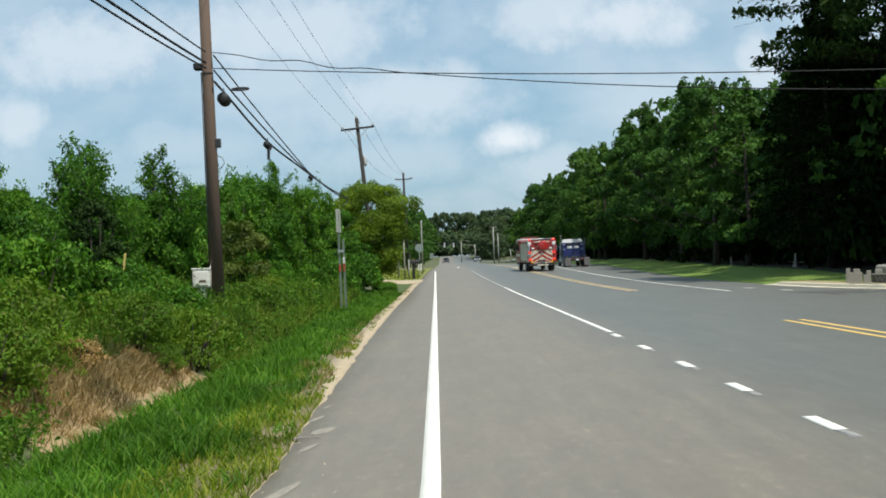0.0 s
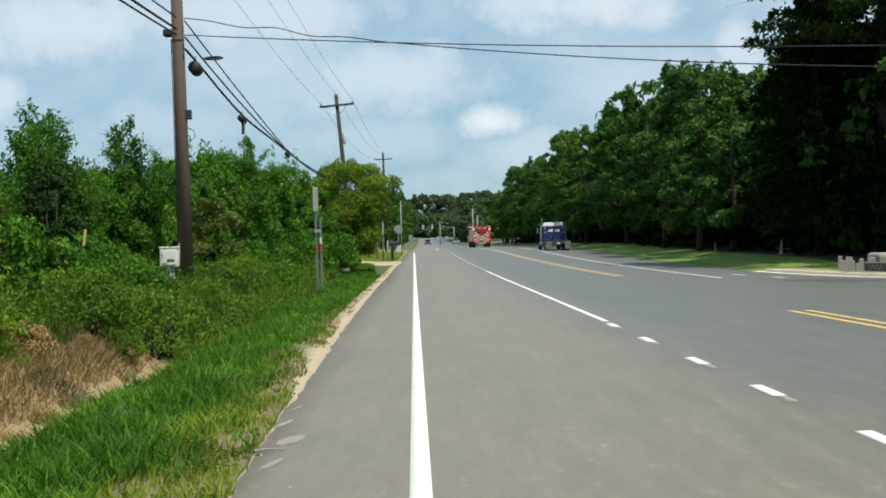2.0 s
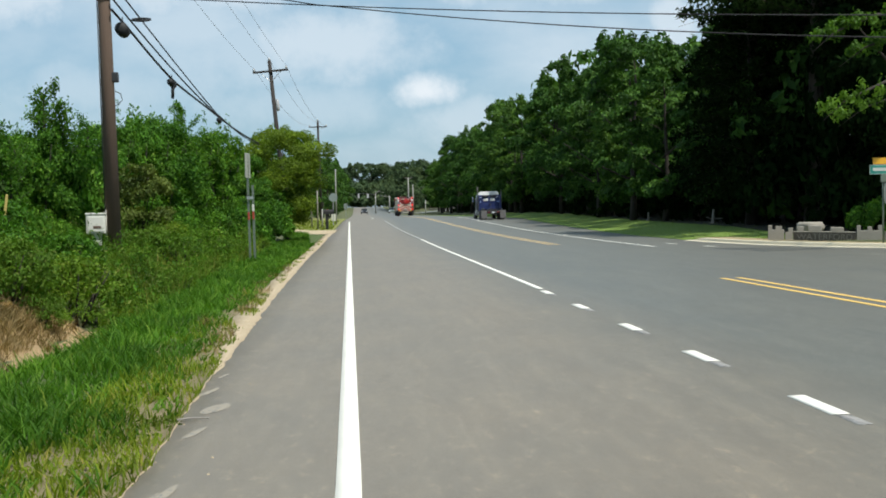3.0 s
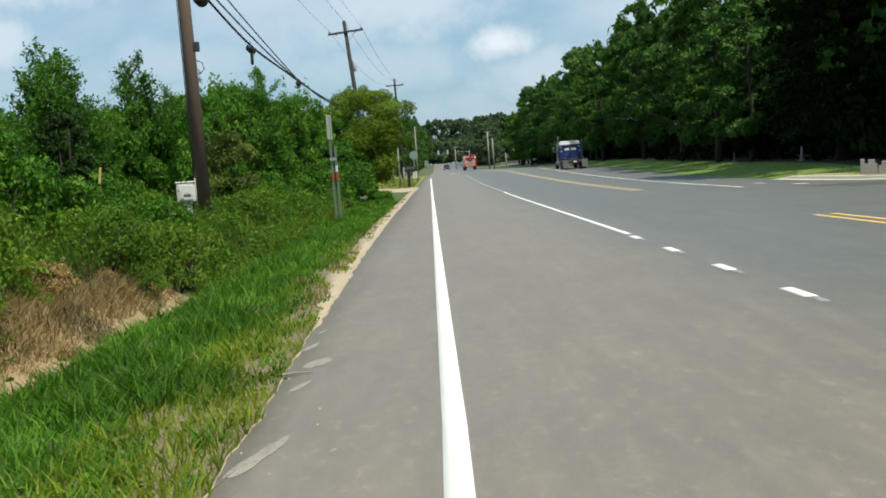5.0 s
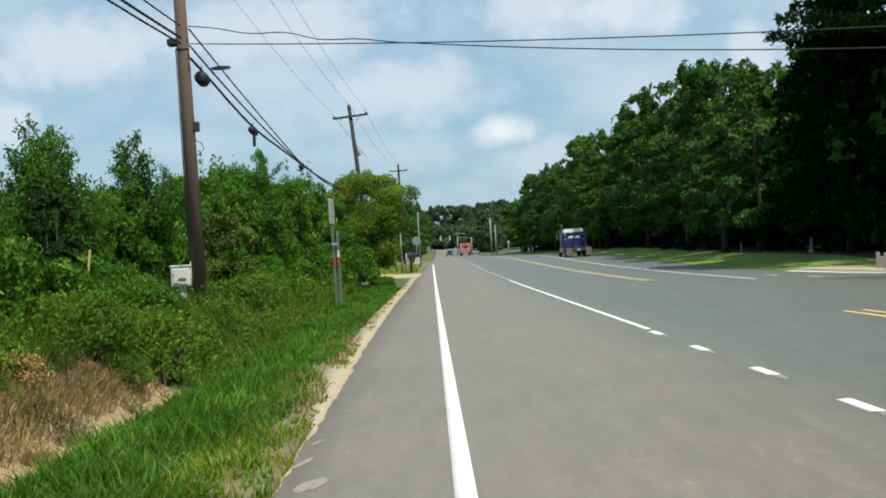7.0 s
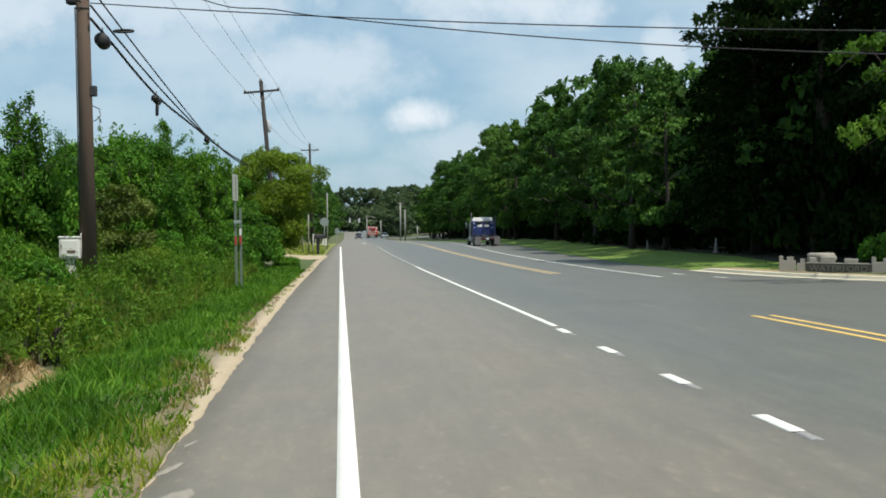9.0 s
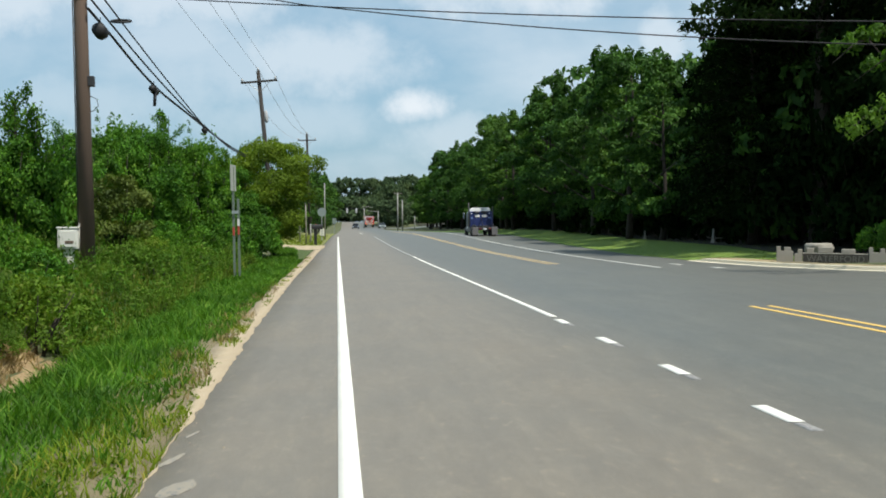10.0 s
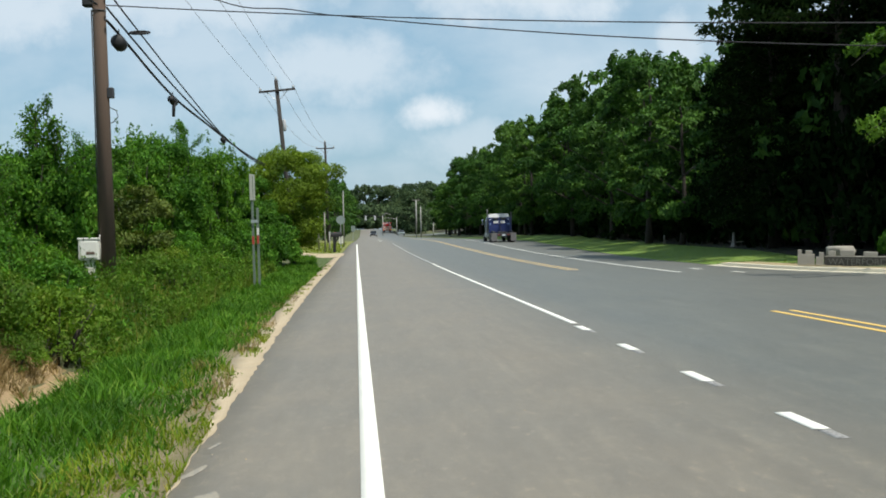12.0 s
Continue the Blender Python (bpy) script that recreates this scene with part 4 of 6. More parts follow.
        spots.append((x, y, h, 0.8 + 0.4 * rr.random()))
    for y, x, h in ((9.4, -4.95, 0.75), (10.9, -5.05, 0.8), (11.7, -5.7, 0.85), (10.6, -6.3, 1.0), (12.6, -6.6, 1.05), (14.2, -6.4, 0.9), (15.8, -6.5, 1.1), (17.3, -6.2, 0.9), (18.6, -5.8, 0.85), (19.6, -5.2, 0.7), (7.6, -5.6, 0.8), (11.4, -7.3, 1.2), (13.4, -7.6, 1.2), (16.6, -7.5, 1.25), (12.4, -5.55, 0.42), (14.7, -5.75, 0.5), (16.7, -5.5, 0.4), (18.4, -5.2, 0.45), (20.6, -4.8, 0.55), (21.6, -4.6, 0.5), (20.2, -5.6, 0.7)):
        spots.append((x, y, h, 0.9 + 0.3 * rr.random()))
    for k in range(15):
        y = 21 + 25 * (k + rr.random()) / 15
        spots.append((-4.75 + 0.9 * rr.random() - (0.4 if y < 24 else 0.0), y, 0.34 + 0.26 * rr.random(), 0.9 + 0.4 * rr.random()))
    plant(weedy, spots, rr)
    brown = [shrub(146 + k, 0.75, 0.8, 2400, 0.06, M["dry_grass"], "dry brown brush hanging over the bare bank", "dry_brush", "dry brush on the bank", 2) for k in range(2)]
    plant(brown, [(-5.75, 13.2, 0.6, 0.9), (-5.85, 15.6, 0.8, 0.9), (-5.7, 17.9, 0.7, 0.9)], rr)
    # yellow-green tree by the driveway and its darker neighbours
    will = broadleaf(98, 6.3, 2.6, 34000, 0.14, M["leaf_willow"], "yellow-green rounded tree beside the driveway", 0.20, "willow_tree", 0.36, "", 0.05, 0.2, 70)
    will.matrix_basis = put(will, -4.0, 62.5, 0.3)
    under = [shrub(99, 3.0, 1.7, 7000, 0.17, M["leaf_shrub"], "leafy dark shrub under the yellow-green tree")]
    plant(under, [(-4.9, 60, 1.0, 1.0), (-4.7, 61.5, 0.8, 0.9), (-5.6, 55, 0.8, 1.0), (-4.6, 60.6, 0.6, 1.0), (-5.0, 64, 0.8, 1.0), (-6.4, 57, 1.15, 1.1), (-7.2, 63, 1.4, 1.2)], rr)
    away = [broadleaf(101 + k, 8.5, 3.0, 3300, 0.35, M["leaf_wood"], "green tree along the far stretch of road", group="trees past the driveway") for k in range(2)]
    plant(away, [(-7.8, 96, 0.85, 1.0), (-6.8999999999999995, 109, 0.99, 1.0), (-6.3, 121, 0.96, 1.0), (-5.8999999999999995, 134, 0.96, 1.0), (-5.3, 150, 1.01, 1.0), (-5.1, 168, 1.07, 1.0), (-5.0, 188, 1.18, 1.0), (-4.8, 210, 1.24, 1.0), (-4.8999999999999995, 232, 1.36, 1.0), (-5.3, 256, 1.41, 1.0), (-5.8, 282, 1.46, 1.0), (-13.3, 310, 1.24, 1.0), (-13.3, 335, 1.13, 1.0)], rr)


def blades(name, roots, heights, widths, lean, material, label, rng, category="grass"):
    """Bent blades of two joints each."""
    n = len(roots)
    a = rng.random(n) * 6.283
    side = np.stack([np.cos(a), np.sin(a), np.zeros(n)], 1)
    b = rng.random(n) * 6.283
    tip = np.stack([np.cos(b), np.sin(b), np.zeros(n)], 1) * (lean * heights * (0.3 + 0.9 * rng.random(n)))[:, None]
    up = np.zeros((n, 3))
    up[:, 2] = heights
    w = side * widths[:, None] * 0.5
    v = np.stack([roots - w, roots + w, roots + up * 0.6 + tip * 0.35 + w * 0.8, roots + up * 0.6 + tip * 0.35 - w * 0.8, roots + up + tip], 1)
    base = np.arange(n)[:, None] * 5
    faces = np.concatenate([base + [0, 1, 2], base + [0, 2, 3], base + [3, 2, 4]], 0)
    return tagged(mesh_from(name, v.reshape(-1, 3), faces, material), label, category, kind="stuff")


def scatter(rng, count, x0, x1, y0, y1, bias=1.0, keep=None):
    """Random places on the land, denser towards y0 where bias is over 1."""
    x = x0 + (x1 - x0) * rng.random(count)
    y = y0 + (y1 - y0) * rng.random(count) ** bias
    if keep is not None:
        ok = np.array([keep(a, b) for a, b in zip(x, y)])
        x, y = x[ok], y[ok]
    return np.stack([x, y, [land(a, b) - 0.02 for a, b in zip(x, y)]], 1)


def build_grass():
    rng = np.random.default_rng(5)

    def turf(x, y):
        edge = left_edge(y) - 0.05 - 0.08 * abs(noise.noise((1, y * 0.55, 8.0))) - 0.26 * smoothstep(10, 15, y)
        if y > 57 and x > -2.4 - 0.05 * (y - 57):
            return False
        if x > -1.78 + 0.30 * noise.noise((2.0, y * 0.7, 5.0)) and noise.noise((x * 4, y * 2.5, 1.0)) < 0.25:
            return False
        bare = noise.noise((x * 1.3, y * 0.5, 3.0)) > (0.26 if y < 12 else 0.30) and x > -2.35
        return x < edge and not bare
    r = scatter(rng, 64000, -4.15, -1.3, 2.0, 79.0, 2.05, turf)
    far = 1 + r[:, 1] / 45
    h = (0.09 + 0.15 * rng.random(len(r))) * (0.60 + 0.5 * np.clip((-1.6 - r[:, 0]) / 1.2, 0, 1)) * (0.55 + 0.9 * np.clip(0.5 + np.array([noise.noise((x * 1.1, y * 0.8, 12.0)) for x, y, _ in r]), 0, 1.2))
    blades("verge_grass", r, h, (0.009 + 0.012 * rng.random(len(r))) * far, 0.95, M["grass"], "lush green roadside grass", rng)
    r = scatter(rng, 34000, -2.35, -1.25, 2.0, 62.0, 1.9, lambda x, y: x < left_edge(y) + (0.015 if y < 12 else -0.02) and noise.noise((x * 1.6, y * 1.1, 9.0)) > (-0.28 if y < 12 else 0.25))
    blades("edge_grass", r, 0.03 + 0.15 * rng.random(len(r)) ** 2, (0.007 + 0.008 * rng.random(len(r))) * (1 + r[:, 1] / 45), 0.8, M["grass_light"], "light green grass tufts along the asphalt", rng)
    # low broad-leaved weeds in the light grass
    r = scatter(rng, 900, -2.4, -1.35, 2.0, 24.0, 1.6, lambda x, y: x < left_edge(y) - 0.06 and noise.noise((x * 1.2, y * 0.9, 31.0)) > 0.0)
    p = np.repeat(r, 9, 0)
    p += rng.normal(size=p.shape) * (0.05, 0.05, 0.012) + (0, 0, 0.055)
    nrm = rng.normal(size=p.shape) * 0.5 + (0, 0, 1)
    tagged(leaf_cloud("verge_weeds", p, nrm, 0.03 + 0.03 * rng.random(len(p)), M["grass_light"], None, rng, 0.6), "low broad-leaved weeds along the asphalt", "weeds", kind="stuff")
    # verge beside and behind the start of the way
    r = scatter(rng, 26000, -4.3, -1.35, -22.0, 2.3, 0.6, lambda x, y: x < left_edge(y) - 0.1)
    blades("verge_grass", r, 0.10 + 0.16 * rng.random(len(r)), 0.02 + 0.012 * rng.random(len(r)), 0.8, M["grass"], "lush green roadside grass", rng)
    # single pale dead stalks lying in it
    r = scatter(rng, 60, -3.9, -2.0, 4.0, 20.0, 1.2)
    blades("dry_stalks", r + (0, 0, 0.08), 0.12 + 0.08 * rng.random(len(r)), 0.009 + 0.006 * rng.random(len(r)), 1.6, M["grass_light"], "pale dead stalks lying in the grass", rng)
    # dry bank of the ditch
    r = scatter(rng, 13000, -6.1, -4.5, 11.2, 19.6, 1.0, lambda x, y: x < -4.85 + 0.12 * noise.noise((x, y * 1.5, 6.0)) or noise.noise((x * 2, y * 1.4, 6.0)) > 0.3)
    blades("dry_grass", r, (0.06 + 0.17 * rng.random(len(r))) * (1 + 0.35 * (r[:, 0] < -5.15)), 0.012 + 0.012 * rng.random(len(r)), 1.0, M["dry_grass"], "dry brown grass on the ditch bank", rng)
    r = scatter(rng, 2600, -2.3, -1.5, 12.5, 34.0, 1.0, lambda x, y: x < left_edge(y) - 0.1 and noise.noise((x * 1.5, y * 0.7, 19.0)) > 0.12)
    blades("dry_tufts", r, 0.06 + 0.16 * rng.random(len(r)), 0.010 + 0.010 * rng.random(len(r)), 0.9, M["dry_grass"], "dry straw tufts on the sandy edge", rng)
    # grass past the driveway and over the road
    r = scatter(rng, 6000, -7.0, -2.0, 66, 125, 1.3, lambda x, y: x < left_edge(y) - 0.2 and not (66 < y < 90))
    blades("verge_grass", r, 0.08 + 0.10 * rng.random(len(r)), 0.05 + 0.04 * rng.random(len(r)), 0.6, M["grass_light"], "light green mown grass beside the driveway", rng)
    r = scatter(rng, 9000, 15.9, 23, 47, 110, 1.3, lambda x, y: x > right_edge(y) + 0.3)
    blades("verge_grass", r, 0.04 + 0.04 * rng.random(len(r)), 0.03 + 0.03 * rng.random(len(r)), 0.6, M["grass_light"], "mown green grass before the wood", rng)


def build_weeds():
    """Tall weeds on the bank: stalks set with leaves, too many to tell apart."""
    rng = np.random.default_rng(6)

    def bank(x, y):
        return noise.noise((x * 0.7, y * 0.3, 4.0)) > -0.35 and (x < -5.75 or (y > 19 and x < -3.75) or (y < 10.5 and x < -4.3)) and (y < 45 or x < -4.4)
    for name, count, mat, label, x0, x1, low, high in (("weeds", 5000, "weed", "tall olive-green weeds on the ditch bank", -9.2, -3.7, 0.40, 0.95), ("weeds", 2600, "leaf_shrub", "rank green weeds on the ditch bank", -9.0, -3.9, 0.45, 1.05)):
        r = np.concatenate([scatter(rng, count, x0, x1, 4.0, 58.0, 1.15, bank), scatter(rng, 900, x0, x1, -18.0, 4.0, 0.6, bank)])
        n, per = len(r), 12
        h = (low + (high - low) * rng.random(n)) * (0.30 + 1.05 * np.clip(0.5 + 1.5 * np.array([noise.noise((x * 0.75, y * 0.5, 15.0)) for x, y, _ in r]), 0, 1.1))
        u = rng.random((n, per)) ** 0.6
        lean = rng.normal(size=(n, 2)) * 0.18
        p = np.repeat(r[:, None, :], per, 1)
        p[:, :, 2] += u * h[:, None]
        p[:, :, :2] += lean[:, None, :] * u[:, :, None] ** 2 + rng.normal(size=(n, per, 2)) * 0.09
        p = p.reshape(-1, 3)
        nrm = rng.normal(size=p.shape)
        nrm[:, 2] += 0.5
        ob = leaf_cloud(name, p, nrm, 0.05 + 0.09 * rng.random(len(p)), M[mat], None, rng, 0.4)
        tagged(ob, label, "weeds", kind="stuff")
        blades("weed_stalks", r, h * 1.1, np.full(n, 0.014), 0.25, M["weed"], "thin upright stalks of the weeds", rng, "weeds")


def build_tall_grass():
    """Rank olive grass with tan heads between the weeds and the poles."""
    rng = np.random.default_rng(16)
    r = scatter(rng, 17000, -8.6, -3.75, 9.0, 56.0, 1.1, lambda x, y: noise.noise((x * 0.5, y * 0.25, 21.0)) > -0.12 and (x < -5.8 or y > 19.5) and (y < 45 or x < -4.3))
    far = 1 + r[:, 1] / 40
    blades("tall_grass", r, (0.30 + 0.50 * rng.random(len(r))) * (0.7 + 0.3 * rng.random(len(r))), (0.010 + 0.010 * rng.random(len(r))) * far, 0.45, M["tall_grass"], "tall olive grass with tan seed heads on the bank", rng)


build_woods()
build_understory()
build_near_right()
build_thicket()
build_grass()
build_weeds()
build_tall_grass()

# ---- poles, wires and roadside fixtures ----


def curve_points(a, b, sag, n=24):
    a, b = Vector(a), Vector(b)
    return [a.lerp(b, k / n) - Vector((0, 0, sag * 4 * (k / n) * (1 - k / n))) for k in range(n + 1)]


def wire(a, b, sag, r, mat, label, n=24, name="overhead_wire"):
    ob = part(name, tube(curve_points(a, b, sag, n), r, 6), M[mat], None, smooth=True)
    return tagged(ob, label, "wire", "overhead wires")


def utility_pole(x, y, height, r, lean, label, arm_z=None, arm=1.2, riser=False, wood="pole_wood"):
    """A wooden pole, leaning a little, with a cross-arm and insulators where it carries one."""
    base = land(x, y) - 0.3
    pole = thing("utility_pole", pose(x, y, base, 0, lean, 0), label, "pole", "poles along the verge")
    part("shaft", tube([(0, 0, 0), (0, 0, height * 0.5), (0, 0, height + 0.3)], [r, r * 0.87, r * 0.72], 14), M[wood], pole, smooth=True)
    if arm_z:
        part("cross_arm", box(-arm, arm, -0.2, -0.08, arm_z - 0.06, arm_z + 0.06, 0.01), M[wood], pole)
        for s in (-1, 1):
            part("brace", tube([(s * 0.65, -0.14, arm_z - 0.05), (s * 0.08, -0.14, arm_z - 0.6)], 0.02, 6), M["steel"], pole)
            part("insulator", tube([(s * arm * 0.92, -0.14, arm_z + 0.05), (s * arm * 0.92, -0.14, arm_z + 0.12), (s * arm * 0.92, -0.14, arm_z + 0.26)], [0.03, 0.075, 0.04], 8), M["porcelain"], pole, "pale insulator", True)
        part("insulator", tube([(0, 0, height + 0.28), (0, 0, height + 0.36), (0, 0, height + 0.5)], [0.03, 0.075, 0.04], 8), M["porcelain"], pole, "pale insulator", True)
    if riser:
        part("conduit", tube([(-r * 1.02, -0.05, 0.5), (-r * 0.9, -0.05, height * 0.6)], 0.016, 6), M["dark_metal"], pole, "dark cable conduit", True)
        part("bracket", box(r * 0.7, r * 1.5, -0.12, 0.06, 5.35, 5.62, 0.02), M["dark_metal"], pole)
        part("bracket", box(-r * 1.9, -r * 0.6, -0.2, 0.08, 7.72, 7.92, 0.04), M["black_plastic"], pole)
        part("strap", tube([(0.17 * math.cos(a), 0.17 * math.sin(a) - 0.02, 7.62) for a in np.linspace(0, 6.28, 17)], 0.014, 5), M["dark_metal"], pole)
        part("drip_loop", tube([(r, -0.1, 5.1), (r + 0.16, -0.1, 5.02), (r + 0.2, -0.1, 4.85), (r + 0.08, -0.1, 4.72), (r, -0.1, 4.7)], 0.012, 5), M["cable"], pole)
    return pole


def build_poles():
    utility_pole(-6.68, 31, 12.75, 0.205, -0.9, "tall brown wooden utility pole among weeds", 12.45, 1.2, True)
    second = utility_pole(-4.25, 70, 11.25, 0.16, -5.0, "leaning dark wooden utility pole with cross-arm", 10.87, 1.1, False, "pole_dark")
    part("transformer", tube([(0.22, 0, 8.35), (0.22, 0, 8.45), (0.22, 0, 9.0), (0.22, 0, 9.1)], [0.06, 0.11, 0.11, 0.05], 12), M["porcelain"], second, "pale grey cut-out on the pole", True)
    utility_pole(-4.15, 131, 11.8, 0.17, -1.0, "distant wooden utility pole with cross-arm", 11.35, 1.05, False, "pole_dark")
    utility_pole(-7.6, -19, 11.5, 0.2, 0, "brown wooden utility pole", 11.0)
    utility_pole(-5.2, 196, 11, 0.17, 0, "distant wooden utility pole with cross-arm", 10.4, 1.05, False, "pole_dark")
    z = 8.0
    p1, p2, back = (-6.72, 30.8), (-4.95, 69.8), (-7.6, -19)
    black = "black telephone cable slung between poles"
    for k, (dz, r) in enumerate(((0.25, 0.022), (-0.08, 0.034), (-0.24, 0.026))):
        wire((back[0], back[1], 8.4 + dz), (p1[0] - 0.05, p1[1] - 0.15, z + dz - 0.05), 0.55 + 0.1 * k, r, "cable", black, name="telephone_cable")
        wire((p2[0] + 0.1, p2[1], 5.75 + dz * 0.4), (-4.4, 131, 7.0 + dz * 0.4), 0.8, r, "cable", black, name="telephone_cable")
    # the low cable dips where the splice case hangs; two straighter ones join it half way
    a0, a1 = Vector((p1[0] + 0.16, p1[1], 7.32)), Vector((p2[0], p2[1], 5.75))

    def low_cable(u):
        return a0.lerp(a1, u) - Vector((0, 0, 0.74 * 4 * u * (1 - u) + 0.17 * math.exp(-((u - 0.2) / 0.12) ** 2) * min(1, u / 0.1)))
    tagged(part("telephone_cable", tube([low_cable(k / 60) for k in range(61)], 0.038, 6), M["cable"], None, smooth=True), black, "wire", "overhead wires")
    join = low_cable(0.45)
    for high, sag, r in ((8.12, 0.06, 0.024), (7.66, 0.16, 0.028)):
        wire((a0.x, a0.y, high), join + Vector((0, 0, 0.04)), sag, r, "cable", black, name="telephone_cable")
    wire(join + Vector((0.03, 0, 0.05)), a1 + Vector((0.03, 0, 0.1)), 0.42, 0.026, "cable", black, name="telephone_cable")
    for k, off in enumerate((-1.05, 0.0, 1.05)):
        top = 0.45 if k == 1 else 0.0
        wire((-7.6 + off, -19, 11.2 + top), (-6.85 + off, 31, 12.75 + top), 0.9, 0.009, "bare_wire", "thin grey power line")
        wire((-6.85 + off, 31, 12.75 + top), (-5.18 + off, 69.85, 10.85 + top + 0.06 * off), 0.42, 0.009, "bare_wire", "thin grey power line")
        wire((-5.18 + off, 69.85, 10.85 + top), (-4.35 + off, 131, 12.1 + top), 0.9, 0.012, "bare_wire", "thin grey power line")
    # lines over the road to the far side
    slack = curve_points((-6.6, 30.9, 8.22), (30, 15.9, 5.0), 1.32, 120)
    for k, p in enumerate(slack):
        u = k / 120
        p.z += 0.07 * math.sin(u * 105) * max(0.0, 1 - abs(u - 0.08) / 0.09)
    tagged(part("overhead_wire", tube(slack, 0.015, 6), M["cable"], None, smooth=True), "black service line crossing the road", "wire", "overhead wires")
    wire((-6.6, 30.9, 7.74), (30, 15.9, 5.02), 0.60, 0.015, "cable", "black service line crossing the road")
    wire((-6.7, 31, 9.9), (30, 35.8, 10.8), 0.35, 0.011, "bare_wire", "thin grey line crossing the road")
    coilpts = [(-6.36 + 0.27 * math.cos(a), 34.0 + 0.2 * math.sin(a), 7.60 + 0.07 * math.sin(a)) for a in np.linspace(0, 6.28, 25)]
    tagged(part("cable_coil", tube(coilpts, 0.035, 6), M["cable"], None, smooth=True), "loop of spare black cable hung on the line", "cable")
    for u, ln, r in ((0.03, 0.46, 0.19), (0.20, 0.85, 0.12), (0.45, 0.55, 0.10)):
        x, y, zz = low_cable(u) - Vector((0, 0, r + 0.02))
        bm = tube([(0, -ln / 2, 0), (0, -ln * 0.4, 0), (0, ln * 0.4, -0.04), (0, ln / 2, -0.05)], [r * 0.4, r, r, r * 0.4], 12)
        add_tube(bm, [(0, 0, r * 0.8), (0, 0, r + 0.16)], 0.015, 5)
        if ln > 0.7:
            add_tube(bm, [(0.05, -0.1, -r * 0.5), (0.04, -0.15, -0.55)], [0.06, 0.05], 8)
        ob = part("splice_case", bm, M["black_plastic"], None, smooth=True)
        ob.matrix_basis = pose(x, y, zz)
        tagged(ob, "black cable splice case hanging on the line", "splice case", "splice cases on the line")


def build_cabinet():
    x, y = -7.15, 30.9
    g = land(x, y)
    cab = thing("utility_cabinet", pose(x, y, g - 0.1, 0, 0, 4), "small weathered white utility cabinet on a post", "cabinet")
    h = 1.72 - g + 0.1
    part("post", box(-0.13, 0.13, -0.06, 0.1, 0, h - 0.5, 0.01), M["cabinet_paint"], cab)
    part("housing", box(-0.26, 0.26, -0.14, 0.14, h - 0.58, h - 0.04, 0.025), M["cabinet_paint"], cab)
    part("lid", box(-0.28, 0.28, -0.16, 0.16, h - 0.05, h, 0.015), M["cabinet_paint"], cab)
    part("door", box(-0.21, 0.21, -0.165, -0.135, h - 0.52, h - 0.1, 0.01), M["cabinet_paint"], cab)
    part("label_plate", box(-0.06, 0.15, -0.175, -0.163, h - 0.43, h - 0.36, 0.003), M["pole_wood"], cab, "faded brown warning plate")
    part("side_tube", tube([(0.29, 0, h - 0.7), (0.29, 0, h + 0.08)], 0.035, 8), M["cabinet_paint"], cab, smooth=True)


def channel_post(h):
    """A U-shaped steel post, open towards the back."""
    bm = box(-0.04, 0.04, -0.008, 0.0, 0, h)
    add_box(bm, -0.04, -0.03, 0.0, 0.03, 0, h)
    add_box(bm, 0.03, 0.04, 0.0, 0.03, 0, h)
    return bm


def sign_plate(pts, thick=0.004):
    """A flat plate in the xz plane from its outline."""
    bm = bmesh.new()
    f = bm.faces.new([bm.verts.new((x, 0, z)) for x, z in pts])
    ex = bmesh.ops.extrude_face_region(bm, geom=[f])
    for v in ex["geom"]:
        if isinstance(v, bmesh.types.BMVert):
            v.co.y += thick
    bmesh.ops.recalc_face_normals(bm, faces=bm.faces[:])
    return bm


def octagon(r, cz):
    return [(r * math.cos(math.pi / 8 + k * math.pi / 4), cz + r * math.sin(math.pi / 8 + k * math.pi / 4)) for k in range(8)]


def build_left_sign():
    x, y = -3.70, 38.8
    g = land(x, y)
    s = thing("road_sign", pose(x, y, g - 0.3, 0, -0.6, 0), "narrow roadside sign on twin steel posts, seen edge-on", "sign")
    part("post", channel_post(4.05), M["green_steel"], s)
    ob = part("post", channel_post(3.0), M["green_steel"], s)
    ob.matrix_basis = pose(0.16, 0.02, 0)
    blade = part("sign_blade", sign_plate([(-0.38, 3.25), (0.38, 3.25), (0.38, 4.12), (-0.38, 4.12)]), M["sign_edge"], s, "pale sign plate turned nearly edge-on")
    blade.matrix_basis = pose(0.02, -0.05, 0, 0, 0, 82)
    low = part("sign_blade", sign_plate([(-0.16, 2.50), (0.16, 2.50), (0.16, 2.60), (-0.16, 2.60)]), M["sign_back"], s, "pale green name plate")
    low.matrix_basis = pose(0.08, -0.06, 0, 0, 0, 40)
    part("reflector", sign_plate([(-0.035, 1.78), (0.035, 1.78), (0.035, 2.05), (-0.035, 2.05)]), M["rust_red"], s, "red reflector strip on the post").matrix_basis = pose(0, -0.02, 0)
    part("reflector", sign_plate([(0.125, 1.78), (0.195, 1.78), (0.195, 2.05), (0.125, 2.05)]), M["rust_red"], s, "red reflector strip on the post").matrix_basis = pose(0, -0.02, 0.02)
    part("reflector", sign_plate([(0.12, 2.09), (0.2, 2.09), (0.2, 2.32), (0.12, 2.32)]), M["sign_white"], s, "white reflector strip").matrix_basis = pose(0, -0.02, 0)
    m = thing("marker_stake", pose(-7.95, 25.0, land(-7.95, 25.0) - 0.1, 4, 7, 20), "slim yellow marker stake in the thicket", "marker")
    part("stake", box(-0.028, 0.028, -0.012, 0.012, 0, 1.72, 0.006), M["stake_paint"], m)


